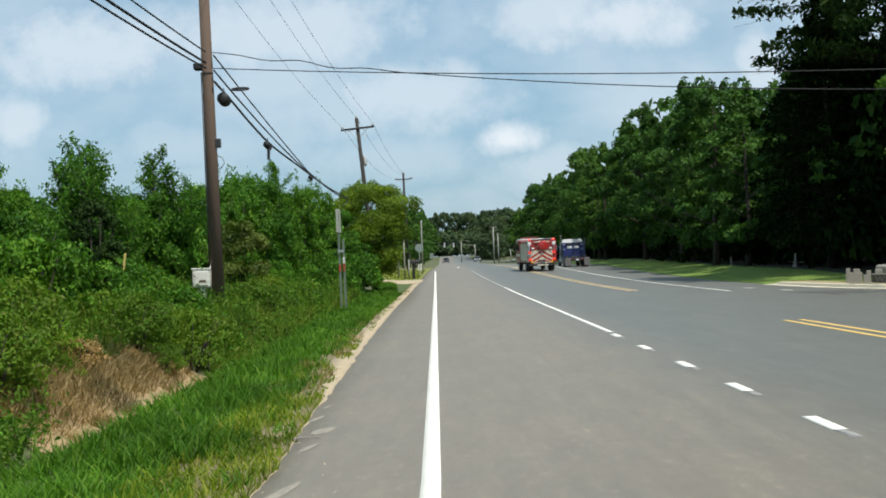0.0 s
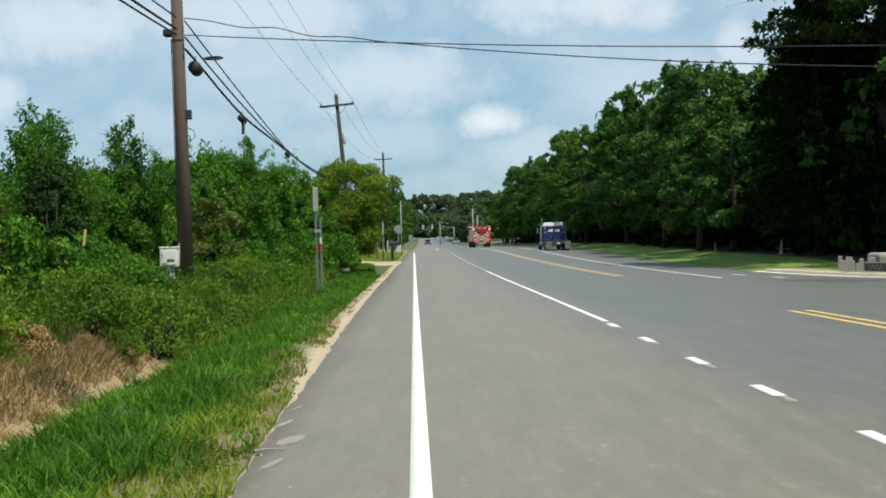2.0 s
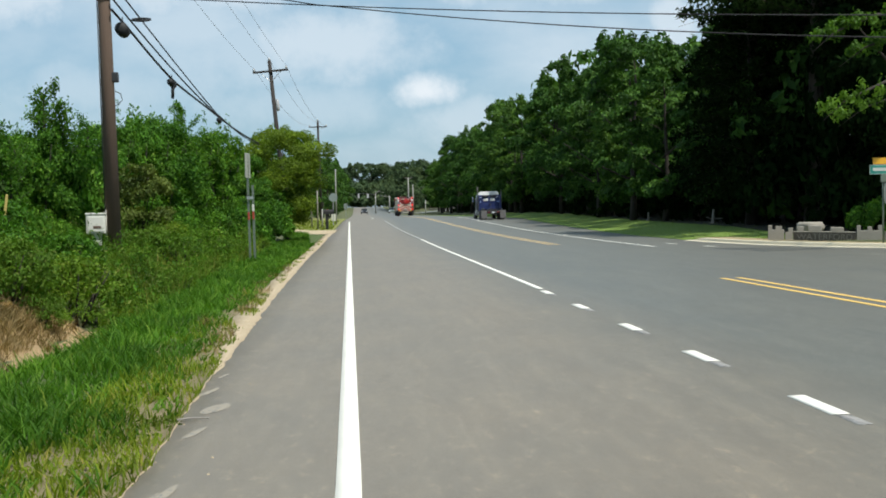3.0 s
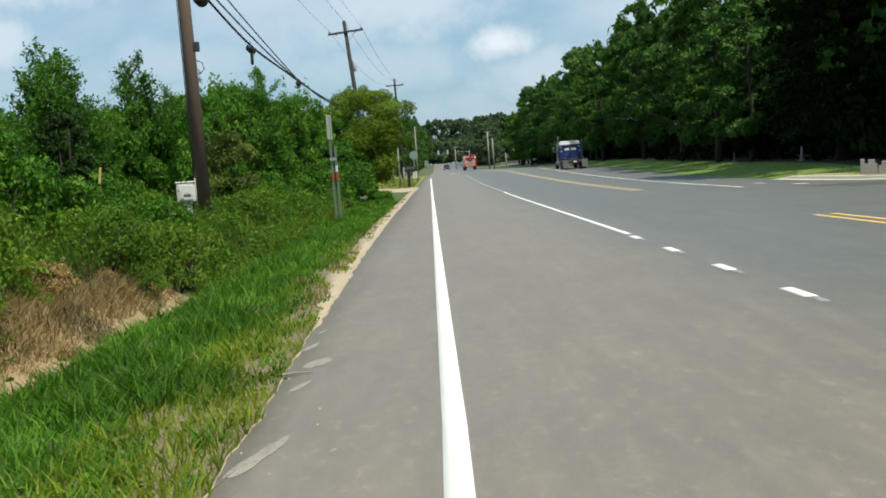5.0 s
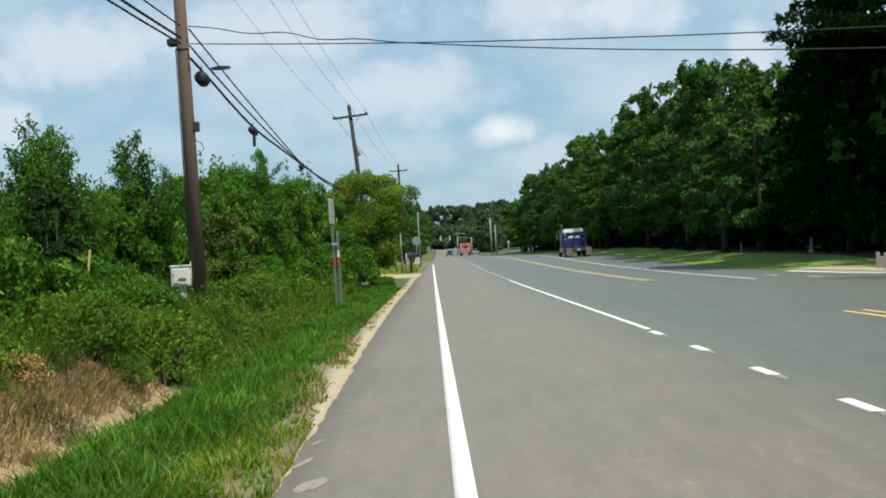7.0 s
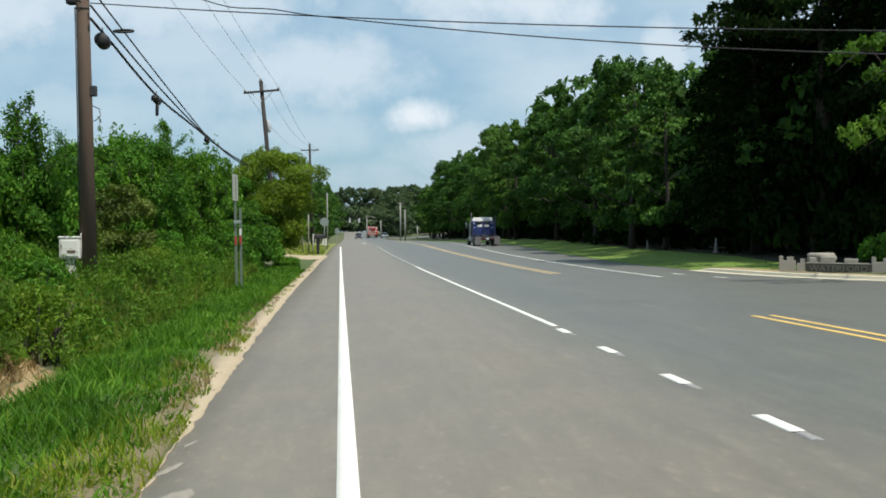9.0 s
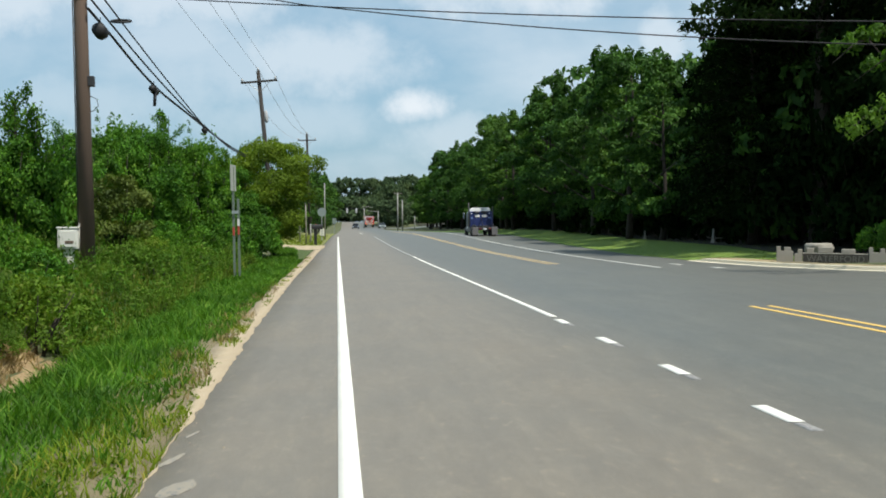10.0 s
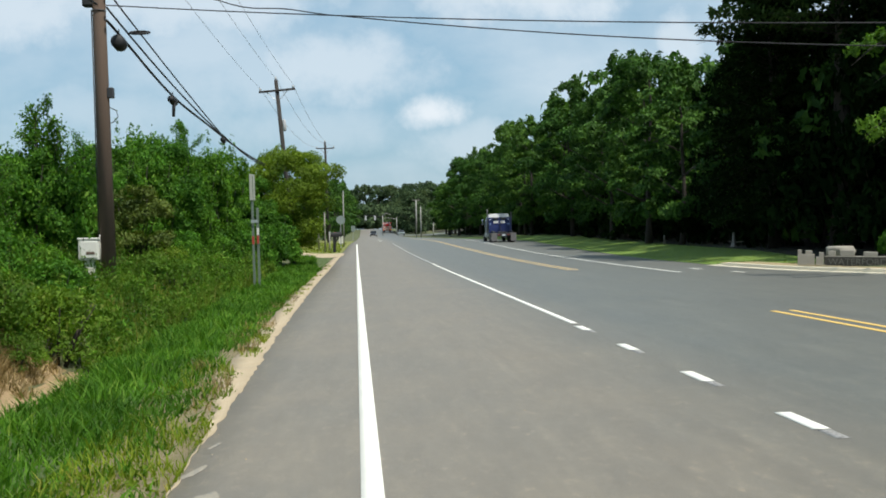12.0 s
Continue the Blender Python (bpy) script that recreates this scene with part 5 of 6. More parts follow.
def build_driveway_things():
    x, y = -2.42, 91.5
    g = land(x, y)
    box_ = thing("mailbox", pose(x, y, g, 0, 0, 0) @ Matrix.Scale(1.3, 4), "black mailbox on a wooden post by the driveway", "mailbox")
    part("post", box(-0.09, 0.09, -0.07, 0.07, -0.2, 1.0, 0.01), M["black_plastic"], box_)
    part("brace", tube([(0, 0, 0.55), (0.28, 0, 0.95)], 0.04, 6), M["black_plastic"], box_)
    bm = bmesh.new()
    prof = [(-0.24, 0.98), (0.46, 0.98)]
    rings = []
    for xx in (-0.24, 0.46):
        rings.append([bm.verts.new((xx, 0.13 * math.cos(a), 1.12 + 0.15 * math.sin(a))) for a in np.linspace(0, math.pi, 9)] + [bm.verts.new((xx, -0.13, 0.98)), bm.verts.new((xx, 0.13, 0.98))])
    for k in range(len(rings[0])):
        j = (k + 1) % len(rings[0])
        bm.faces.new((rings[0][k], rings[0][j], rings[1][j], rings[1][k]))
    bm.faces.new(rings[0]), bm.faces.new(rings[1])
    bmesh.ops.recalc_face_normals(bm, faces=bm.faces[:])
    part("shell", bm, M["black_plastic"], box_)
    part("flag", box(-0.02, 0.10, 0.14, 0.15, 1.12, 1.3, 0.003), M["rust_red"], box_, "small red flag")
    # pale posts and plates further along the verge
    for px, py, h, r, tone, label in ((-2.95, 96, 1.6, 0.07, "pale_post", "short pale post beside the mailbox"), (-3.2, 92, 3.3, 0.06, "grey_wood", "slim grey post on the verge"), (-3.9, 97, 2.9, 0.06, "grey_wood", "slim grey post on the verge"), (-1.95, 108, 5.4, 0.06, "pale_post", "tall pale pole on the verge")):
        p = thing("verge_post", pose(px, py, land(px, py) - 0.2), label, "post", "pale posts on the verge")
        part("shaft", tube([(0, 0, 0), (0, 0, h * 0.6), (0, 0, h + 0.2)], [r, r, r * 0.8], 8), M[tone], p, smooth=True)
        part("cap", tube([(0, 0, h + 0.18), (0, 0, h + 0.26)], [r * 1.15, r * 0.6], 8), M["steel"], p)
    st = thing("stop_sign", pose(-2.15, 104, land(-2.15, 104) - 0.2, 0, 0, 8), "stop sign turned away on a steel post", "sign")
    part("post", channel_post(3.2), M["steel"], st)
    part("plate", sign_plate(octagon(0.42, 2.85)), M["sign_back"], st, "bare grey back of an octagonal plate").matrix_basis = pose(0, -0.02, 0)
    wt = thing("warning_sign", pose(-1.45, 150, land(-1.45, 150) - 0.2), "small pale plate on a post up the road", "sign")
    part("post", channel_post(2.3), M["steel"], wt)
    part("plate", sign_plate([(-0.25, 1.55), (0.25, 1.55), (0.25, 2.3), (-0.25, 2.3)]), M["sign_back"], wt).matrix_basis = pose(0, -0.02, 0)
    cb = thing("service_box", pose(-2.55, 124, land(-2.55, 124) - 0.05), "low white utility box on the verge", "cabinet")
    part("housing", box(-0.25, 0.25, -0.2, 0.2, 0, 0.85, 0.03), M["cabinet_paint"], cb)
    part("lid", box(-0.27, 0.27, -0.22, 0.22, 0.85, 0.92, 0.02), M["cabinet_paint"], cb)
    cu = thing("culvert_pipe", pose(-3.9, 78.4, land(-3.9, 77.6) - 0.42), "mouth of a dark concrete culvert under the driveway", "culvert")
    bm = bmesh.new()
    ro, ri, n = 0.36, 0.29, 20
    rr = [[bm.verts.new((q * math.cos(a), yy, 0.2 + q * math.sin(a))) for a in (2 * math.pi * k / n for k in range(n))] for q, yy in ((ri, 3), (ri, 0), (ro, 0), (ro, 3))]
    for a, b in zip(rr, rr[1:]):
        for k in range(n):
            bm.faces.new((a[k], a[(k + 1) % n], b[(k + 1) % n], b[k]))
    part("pipe", bm, M["pale_stone"], cu, smooth=True)


# ---- the far side of the road ----


def kerb_line():
    return [(15.95, 51.0), (16.1, 48.2), (16.25, 45.4), (16.5, 42.6), (16.95, 40.0), (17.5, 37.9), (18.3, 36.1), (19.6, 34.6), (22, 33.7), (27, 33.2), (40, 33.0), (60, 32.8)]


def build_kerb():
    pts = [Vector((x, y, 0)) for x, y in kerb_line()]
    fine = []
    for a, b in zip(pts, pts[1:]):
        n = max(2, int((b - a).length / 0.6))
        fine += [a.lerp(b, k / n) for k in range(n)]
    fine.append(pts[-1])
    bm, rows = bmesh.new(), []
    for k, p in enumerate(fine):
        way = (fine[min(k + 1, len(fine) - 1)] - fine[max(k - 1, 0)]).normalized()
        side = Vector((way.y, -way.x, 0)) * -1
        row = []
        for off, h in ((-0.42, -0.05), (-0.42, 0.012), (-0.04, 0.02), (0.0, 0.13), (0.04, 0.15), (0.17, 0.15), (0.17, -0.05)):
            q = p + side * off
            row.append(bm.verts.new((q.x, q.y, land(p.x, p.y) + h * smoothstep(51.2, 49.5, p.y) if h > 0.02 else land(p.x, p.y) + h)))
        rows.append(row)
    for a, b in zip(rows, rows[1:]):
        for j in range(len(a) - 1):
            bm.faces.new((a[j], b[j], b[j + 1], a[j + 1]))
    bmesh.ops.recalc_face_normals(bm, faces=bm.faces[:])
    ob = part("kerb", bm, M["concrete"], None)
    tagged(ob, "pale concrete kerb and gutter round the corner", "kerb", kind="structure")
    # bare earth behind it
    bm, rows = bmesh.new(), []
    for k, p in enumerate(fine):
        way = (fine[min(k + 1, len(fine) - 1)] - fine[max(k - 1, 0)]).normalized()
        side = Vector((way.y, -way.x, 0)) * -1
        rows.append([bm.verts.new((q.x, q.y, max(land(q.x, q.y), land(p.x, p.y) + 0.1) + 0.02)) for q in (p + side * o for o in (0.16, 0.9, 2.0))])
    for a, b in zip(rows, rows[1:]):
        for j in range(2):
            bm.faces.new((a[j], b[j], b[j + 1], a[j + 1]))
    bmesh.ops.recalc_face_normals(bm, faces=bm.faces[:])
    tagged(part("planting_bed", bm, M["straw"], None), "straw-coloured mulch behind the kerb", "bed", kind="structure")


def build_entrance_wall():
    """A low battlemented wall with a dark name board."""
    g = land(18, 45)
    wall = thing("entrance_wall", pose(17.5, 45.2, g, 0, 1.2, -22) @ pose(-17.5, 0, 0), "low pale battlemented wall with a dark name board", "wall")

    def block(x0, x1, h, teeth):
        bm = box(x0, x1, -0.16, 0.16, -0.1, h, 0.015)
        for a, b, t in teeth:
            add_box(bm, a, b, -0.15, 0.15, h - 0.002, h + t, 0.012)
        part("pier", bm, M["pale_stone"], wall)
    block(17.50, 18.15, 0.52, ((17.50, 17.66, 0.18), (17.80, 18.06, 0.15)))
    block(18.20, 18.50, 0.42, ((18.32, 18.50, 0.18),))
    block(21.03, 22.05, 0.52, ((21.03, 21.18, 0.20), (21.45, 21.62, 0.16), (21.86, 22.05, 0.22)))
    block(22.12, 23.6, 0.34, ((22.12, 22.4, 0.14), (22.8, 23.05, 0.12)))
    part("back_course", box(18.52, 21.0, -0.1, 0.16, -0.1, 0.46, 0.015), M["pale_stone"], wall)
    for x0, x1, h in ((18.66, 18.95, 0.66), (19.10, 19.66, 0.70), (20.0, 20.52, 0.64)):
        part("coping", box(x0, x1, -0.1, 0.16, 0.455, h, 0.03), M["pale_stone"], wall)
    part("name_board", box(18.54, 20.99, -0.16, -0.105, 0.02, 0.43, 0.008), M["board_dark"], wall, "dark brown name board")
    for z0, z1 in ((0.0, 0.03), (0.42, 0.45)):
        part("board_rail", box(18.53, 21.0, -0.17, -0.10, z0, z1, 0.004), M["pale_stone"], wall)
    font = bpy.data.curves.new("name", "FONT")
    font.body, font.size, font.extrude = "WATERFORD", 0.36, 0.012
    font.align_x, font.align_y = "CENTER", "CENTER"
    tmp = bpy.data.objects.new("name", font)
    scene.collection.objects.link(tmp)
    bpy.context.view_layer.update()
    me = bpy.data.meshes.new_from_object(tmp)
    wide = max(v.co.x for v in me.vertices) - min(v.co.x for v in me.vertices)
    bpy.data.objects.remove(tmp)
    for v in me.vertices:
        v.co.x *= 2.2 / wide
    me.materials.clear()
    me.materials.append(M["letter"])
    lt = new("lettering", me)
    lt.parent = wall
    lt.matrix_basis = pose(19.77, -0.17, 0.22, 90, 0, 0)
    tagged(lt, "pale capital letters on the board")
    # boulder and clipped bush behind
    bm = bmesh.new()
    bmesh.ops.create_icosphere(bm, subdivisions=3, radius=1)
    for v in bm.verts:
        n = 1 + 0.18 * noise.noise(v.co * 1.6) + 0.06 * noise.noise(v.co * 5)
        v.co = Vector((v.co.x * 0.68 * n, v.co.y * 0.5 * n, max(-0.3, min(0.2, v.co.z * 0.42 * n))))
    b = part("boulder", bm, M["pale_stone"], None, smooth=True)
    b.matrix_basis = pose(20.4, 47.6, land(20.4, 47.6) + 0.52, 0, 0, 20)
    tagged(b, "pale flat-topped boulder behind the wall", "boulder")
    bush = shrub(120, 1.75, 1.45, 6000, 0.13, M["leaf_shrub"], "rounded green bush behind the entrance wall", "bush", "")
    bush.matrix_basis = put(bush, 23.2, 46.9, 0.5)


def build_street_sign():
    x, y = 18.85, 37.6
    s = thing("street_sign", pose(x, y, land(x, y) - 0.27), "green street name sign above a stop sign's back", "sign")
    part("post", tube([(0, 0.06, 0), (0, 0.06, 3.2)], 0.032, 8), M["green_steel"], s, smooth=True)
    g = part("name_blade", sign_plate([(-0.5, 2.85), (0.7, 2.85), (0.7, 3.15), (-0.5, 3.15)]), M["sign_green"], s, "green street name plate")
    part("border", sign_plate([(-0.52, 2.83), (0.72, 2.83), (0.72, 3.17), (-0.52, 3.17)], 0.003), M["sign_white"], s).matrix_basis = pose(0, 0.006, 0)
    part("lettering", box(-0.4, 0.55, -0.006, 0.0, 2.95, 3.06), M["sign_white"], g, "white bar of writing")
    part("name_blade", sign_plate([(-0.4, 3.19), (0.7, 3.19), (0.7, 3.42), (-0.4, 3.42)]), M["sign_yellow"], s, "orange-yellow plate on top")
    part("bracket", box(-0.12, 0.12, -0.03, 0.03, 2.55, 2.84, 0.01), M["green_steel"], s)
    part("plate", sign_plate(octagon(0.40, 2.15)), M["sign_back"], s, "grey back of the stop plate").matrix_basis = pose(0.05, -0.03, 0, 0, 0, 55)


def build_far_side():
    # pale stub of a felled tree at the wood's edge
    x, y = 22.2, 66.5
    st = thing("tree_stump", pose(x, y, land(x, y) - 0.1), "pale weathered tree stump on the grass", "stump")
    bm = bmesh.new()
    n, rings = 14, []
    for z, r in ((0, 0.30), (0.10, 0.22), (0.25, 0.13), (0.6, 0.09), (1.0, 0.06)):
        rings.append([bm.verts.new((r * (1 + 0.25 * math.sin(3 * a + z)) * math.cos(a), r * (1 + 0.25 * math.sin(3 * a + z)) * math.sin(a), z)) for a in (2 * math.pi * k / n for k in range(n))])
    for a, b in zip(rings, rings[1:]):
        for k in range(n):
            bm.faces.new((a[k], a[(k + 1) % n], b[(k + 1) % n], b[k]))
    bm.faces.new(rings[-1])
    part("bole", bm, M["grey_wood"], st, smooth=True)
    part("root", tube([(-0.5, -0.1, 0.50), (-0.1, -0.02, 0.42), (0.2, -0.05, 0.42), (0.6, -0.15, 0.44)], [0.02, 0.05, 0.05, 0.02], 6), M["grey_wood"], st)
    copy_thing(st, pose(21.7, 80, land(21.7, 80) - 0.1, 0, 0, 60) @ Matrix.Scale(0.75, 4))
    # pair of pale poles and a post before the crossing
    for px, py, h, r, cap in ((9.75, 205, 7.2, 0.16, True), (10.65, 206, 5.9, 0.15, False), (12.9, 205, 2.9, 0.12, False)):
        p = thing("roadside_pole", pose(px, py, land(px, py) - 0.2), "pale weathered pole on the far verge", "pole", "pale poles on the far verge")
        part("shaft", tube([(0, 0, 0), (0, 0, h)], [r * 0.8, r * 0.65], 8), M["pale_post"], p, smooth=True)
        if cap:
            part("cross_arm", box(-0.7, 0.7, -0.08, 0.04, h - 0.12, h, 0.01), M["grey_wood"], p)
        else:
            part("cap", tube([(0, 0, h - 0.02), (0, 0, h + 0.06)], [r, r * 0.5], 8), M["steel"], p)
    # signals of the crossing
    y = 300
    for px, reach, h in ((5.2, 5.2, 7.6), (9.0, 3.4, 6.6)):
        g = land(px, y)
        m = thing("traffic_signal_mast", pose(px, y, g - 0.2), "grey steel mast with signal arm over the crossing", "signal mast", "signal masts")
        part("mast", tube([(0, 0, 0), (0, 0, h * 0.75)], [0.16, 0.11], 10), M["pale_post"], m, smooth=True)
        part("arm", tube([(0, 0, h * 0.70), (-reach * 0.5, 0, h * 0.74), (-reach, 0, h * 0.75)], [0.06, 0.05, 0.04], 8), M["dark_metal"] if px < 6 else M["pale_post"], m, smooth=True)
        if px < 6:
            lamp = part("lamp_arm", tube([(0, 0, h * 0.74), (0.9, 0, h * 0.82), (2.4, 0, h * 0.76)], [0.07, 0.06, 0.05], 8), M["pale_post"], m, smooth=True)
            part("lamp_head", box(-0.5, 0.2, -0.12, 0.12, h * 0.79, h * 0.79 + 0.14, 0.04), M["pale_post"], lamp)
        for off in (-4.6, -2.1) if px < 6 else ():
            s = part("signal_head", box(off - 0.24, off + 0.24, -0.2, 0.12, h * 0.74 - 1.25, h * 0.74 - 0.02, 0.05), M["porcelain"], m, "signal head seen from its pale back")
            for k in range(3):
                part("visor", tube([(off, 0.12, h * 0.74 - 1.05 + 0.38 * k), (off, 0.34, h * 0.74 - 1.05 + 0.38 * k)], 0.13, 10), M["black_plastic"], s)


# ---- vehicles ----


def vehicle_wheel(owner, x, y, r, w, rim="steel"):
    tyre = part("tyre", wheel_bm(r, w), M["rubber"], None, smooth=False)
    wheel = tyre
    wheel.name = "wheel"
    wheel.parent = owner
    wheel.matrix_basis = pose(x, y, r)
    s = 1 if x > 0 else -1
    part("rim", tube([(s * w * 0.1, 0, 0), (s * w * 0.42, 0, 0), (s * w * 0.5, 0, 0)], [r * 0.6, r * 0.58, r * 0.2], 16), M[rim], wheel, "bright metal rim", True)


def fire_engine():
    t = thing("fire_engine", pose(0, 0, 0), "red and white fire engine driving away", "fire engine")
    w = 1.30
    part("chassis", box(-0.5, 0.5, 0.3, 9.3, 0.5, 0.85, 0.02), M["dark_metal"], t)
    part("body", box(-w, w, 0.25, 5.4, 0.82, 2.85, 0.06), M["fire_red"], t)
    # pump panel and crew cab
    part("pump_panel", box(-w + 0.03, w - 0.03, 5.42, 6.2, 0.8, 2.5, 0.03), M["steel"], t, "bright metal pump panel")
    cab = box(-w, w, 6.22, 9.4, 0.75, 2.95, 0.14, 3)
    part("cab", cab, M["fire_red"], t)
    part("cab_roof", box(-w + 0.04, w - 0.04, 6.25, 9.1, 2.93, 3.02, 0.04), M["body_white"], t, "white cab roof")
    part("windscreen", box(-w + 0.15, w - 0.15, 9.36, 9.43, 1.75, 2.75, 0.02), M["car_glass"], t)
    for s in (-1, 1):
        part("side_window", box(s * w - 0.015, s * w + 0.015, 6.7, 7.8, 1.85, 2.65, 0.01), M["car_glass"], t)
        part("side_window", box(s * w - 0.015, s * w + 0.015, 8.0, 9.0, 1.85, 2.65, 0.01), M["car_glass"], t)
        for k in range(3):
            part("shutter", box(s * (w + 0.006) - 0.02, s * (w + 0.006) + 0.02, 0.55 + 1.6 * k, 2.0 + 1.6 * k, 1.0, 2.55, 0.012), M["pale_panel"], t, "pale roller shutter")
        part("mirror", box(s * (w + 0.18) - 0.1, s * (w + 0.18) + 0.1, 9.0, 9.1, 1.9, 2.5, 0.03), M["black_plastic"], t)
        part("stripe", box(s * w - 0.012, s * w + 0.012, 6.3, 9.2, 1.35, 1.6, 0.004), M["body_white"], t, "white reflective stripe")
        # rear corners and rails
        part("corner_post", box(s * w - 0.16 if s > 0 else s * w - 0.03, s * w + 0.03 if s > 0 else s * w + 0.16, 0.2, 0.3, 0.85, 2.95, 0.02), M["steel"] if s < 0 else M["fire_red"], t, "rear corner post")
        part("hand_rail", tube([(s * 1.12, 0.12, 1.2), (s * 1.12, 0.08, 1.3), (s * 1.12, 0.08, 2.5), (s * 1.12, 0.16, 2.6)], 0.025, 6), M["chrome"], t, "chrome grab rail", True)
        part("tail_light", box(s * 1.1 - 0.14, s * 1.1 + 0.14, 0.14, 0.24, 1.62, 1.84, 0.03), M["lamp_red"], t, "red tail light")
        part("tail_light", box(s * 1.1 - 0.14, s * 1.1 + 0.14, 0.14, 0.24, 1.0, 1.2, 0.03), M["lamp_red"], t, "red tail light")
        part("beacon", tube([(s * 1.12, 0.3, 2.84), (s * 1.12, 0.3, 2.92), (s * 1.12, 0.3, 3.0)], [0.14, 0.13, 0.07], 12), M["lamp_red"], t, "red domed beacon", True)
        part("warning_light", box(s * 1.12 - 0.15, s * 1.12 + 0.15, 0.08, 0.22, 2.42, 2.70, 0.03), M["body_white"], t, "white warning light")
        part("mud_flap", box(s * 0.98 - 0.28, s * 0.98 + 0.28, 1.1, 1.13, 0.18, 0.8, 0.005), M["rubber"], t)
    part("rear_panel", box(-1.0, 1.0, 0.17, 0.27, 1.95, 2.80, 0.03), M["dark_red"], t, "dark red upper rear panel")
    # folded hose heaped in the bed, a round reel before it
    for k in range(5):
        part("hose", tube([(-0.7 + 0.1 * k, 0.16, 2.66 - 0.13 * k), (-0.2, 0.12, 2.72 - 0.13 * k), (0.7 - 0.08 * k, 0.16, 2.68 - 0.13 * k)], 0.055, 8), M["pale_panel"] if k % 3 == 0 else M["dark_red"], t, "folded hose", True)
    part("hose_reel", tube([(0.12, 0.20, 2.35), (0.12, 0.04, 2.35), (0.12, 0.0, 2.35)], [0.46, 0.44, 0.36], 24), M["fire_red"], t, "round bright red reel cover", True)
    # pale panel with red chevrons meeting in the middle
    part("chevron_panel", box(-0.98, 0.98, 0.185, 0.26, 0.72, 1.93, 0.01), M["pale_panel"], t, "pale reflective rear panel")
    for k in range(3):
        for s in (-1, 1):
            bm = bmesh.new()
            z = 0.80 + 0.40 * k
            quad = [(s * 0.96, z - 0.42), (s * 0.02, z + 0.14), (s * 0.02, z + 0.34), (s * 0.96, z - 0.22)]
            quad = [(a, min(1.92, max(0.73, b))) for a, b in quad]
            bm.faces.new([bm.verts.new((a, 0.178, b)) for a, b in (quad if s > 0 else quad[::-1])])
            ex = bmesh.ops.extrude_face_region(bm, geom=bm.faces[:])
            for v in ex["geom"]:
                if isinstance(v, bmesh.types.BMVert):
                    v.co.y += 0.05
            bmesh.ops.recalc_face_normals(bm, faces=bm.faces[:])
            part("chevron", bm, M["fire_red"], t, "reflective red chevron stripe")
    for s in (-1, 1):
        part("side_locker", box(s * 1.14 - 0.13, s * 1.14 + 0.13, 0.12, 0.24, 1.22, 1.60, 0.02), M["steel"] if s < 0 else M["dark_red"], t)
        part("work_lamp", box(s * 0.82 - 0.12, s * 0.82 + 0.12, 0.06, 0.18, 2.02, 2.18, 0.03), M["body_white"], t, "white work lamp")
        part("indicator", box(s * 0.9 - 0.12, s * 0.9 + 0.12, 0.12, 0.19, 0.78, 0.94, 0.02), M["sign_yellow"], t, "amber indicator")
    part("hose_bed_cover", box(-0.75, 0.75, 0.2, 4.8, 2.84, 2.95, 0.05), M["dark_metal"], t, "dark hose bed cover")
    part("rear_step", box(-0.32, 0.32, 0.06, 0.18, 1.02, 1.10, 0.01), M["steel"], t)
    part("tailboard", box(-1.25, 1.25, -0.2, 0.3, 0.52, 0.66, 0.02), M["dark_metal"], t, "dark tread-plate step")
    part("bumper_stripe", box(-0.5, 0.5, -0.222, -0.195, 0.53, 0.65, 0.004), M["pale_panel"], t, "pale plate on the step")
    part("ladder", box(0.85, 1.1, 0.5, 5.0, 2.9, 3.02, 0.02), M["steel"], t)
    part("light_bar", box(-0.9, 0.9, 8.3, 8.7, 3.02, 3.18, 0.05), M["lamp_dull"], t, "red roof light bar")
    part("front_bumper", box(-1.25, 1.25, 9.4, 9.8, 0.5, 0.85, 0.04), M["chrome"], t)
    for s in (-1, 1):
        vehicle_wheel(t, s * 1.05, 1.9, 0.52, 0.5)
        vehicle_wheel(t, s * 1.08, 7.6, 0.52, 0.34)
    return t


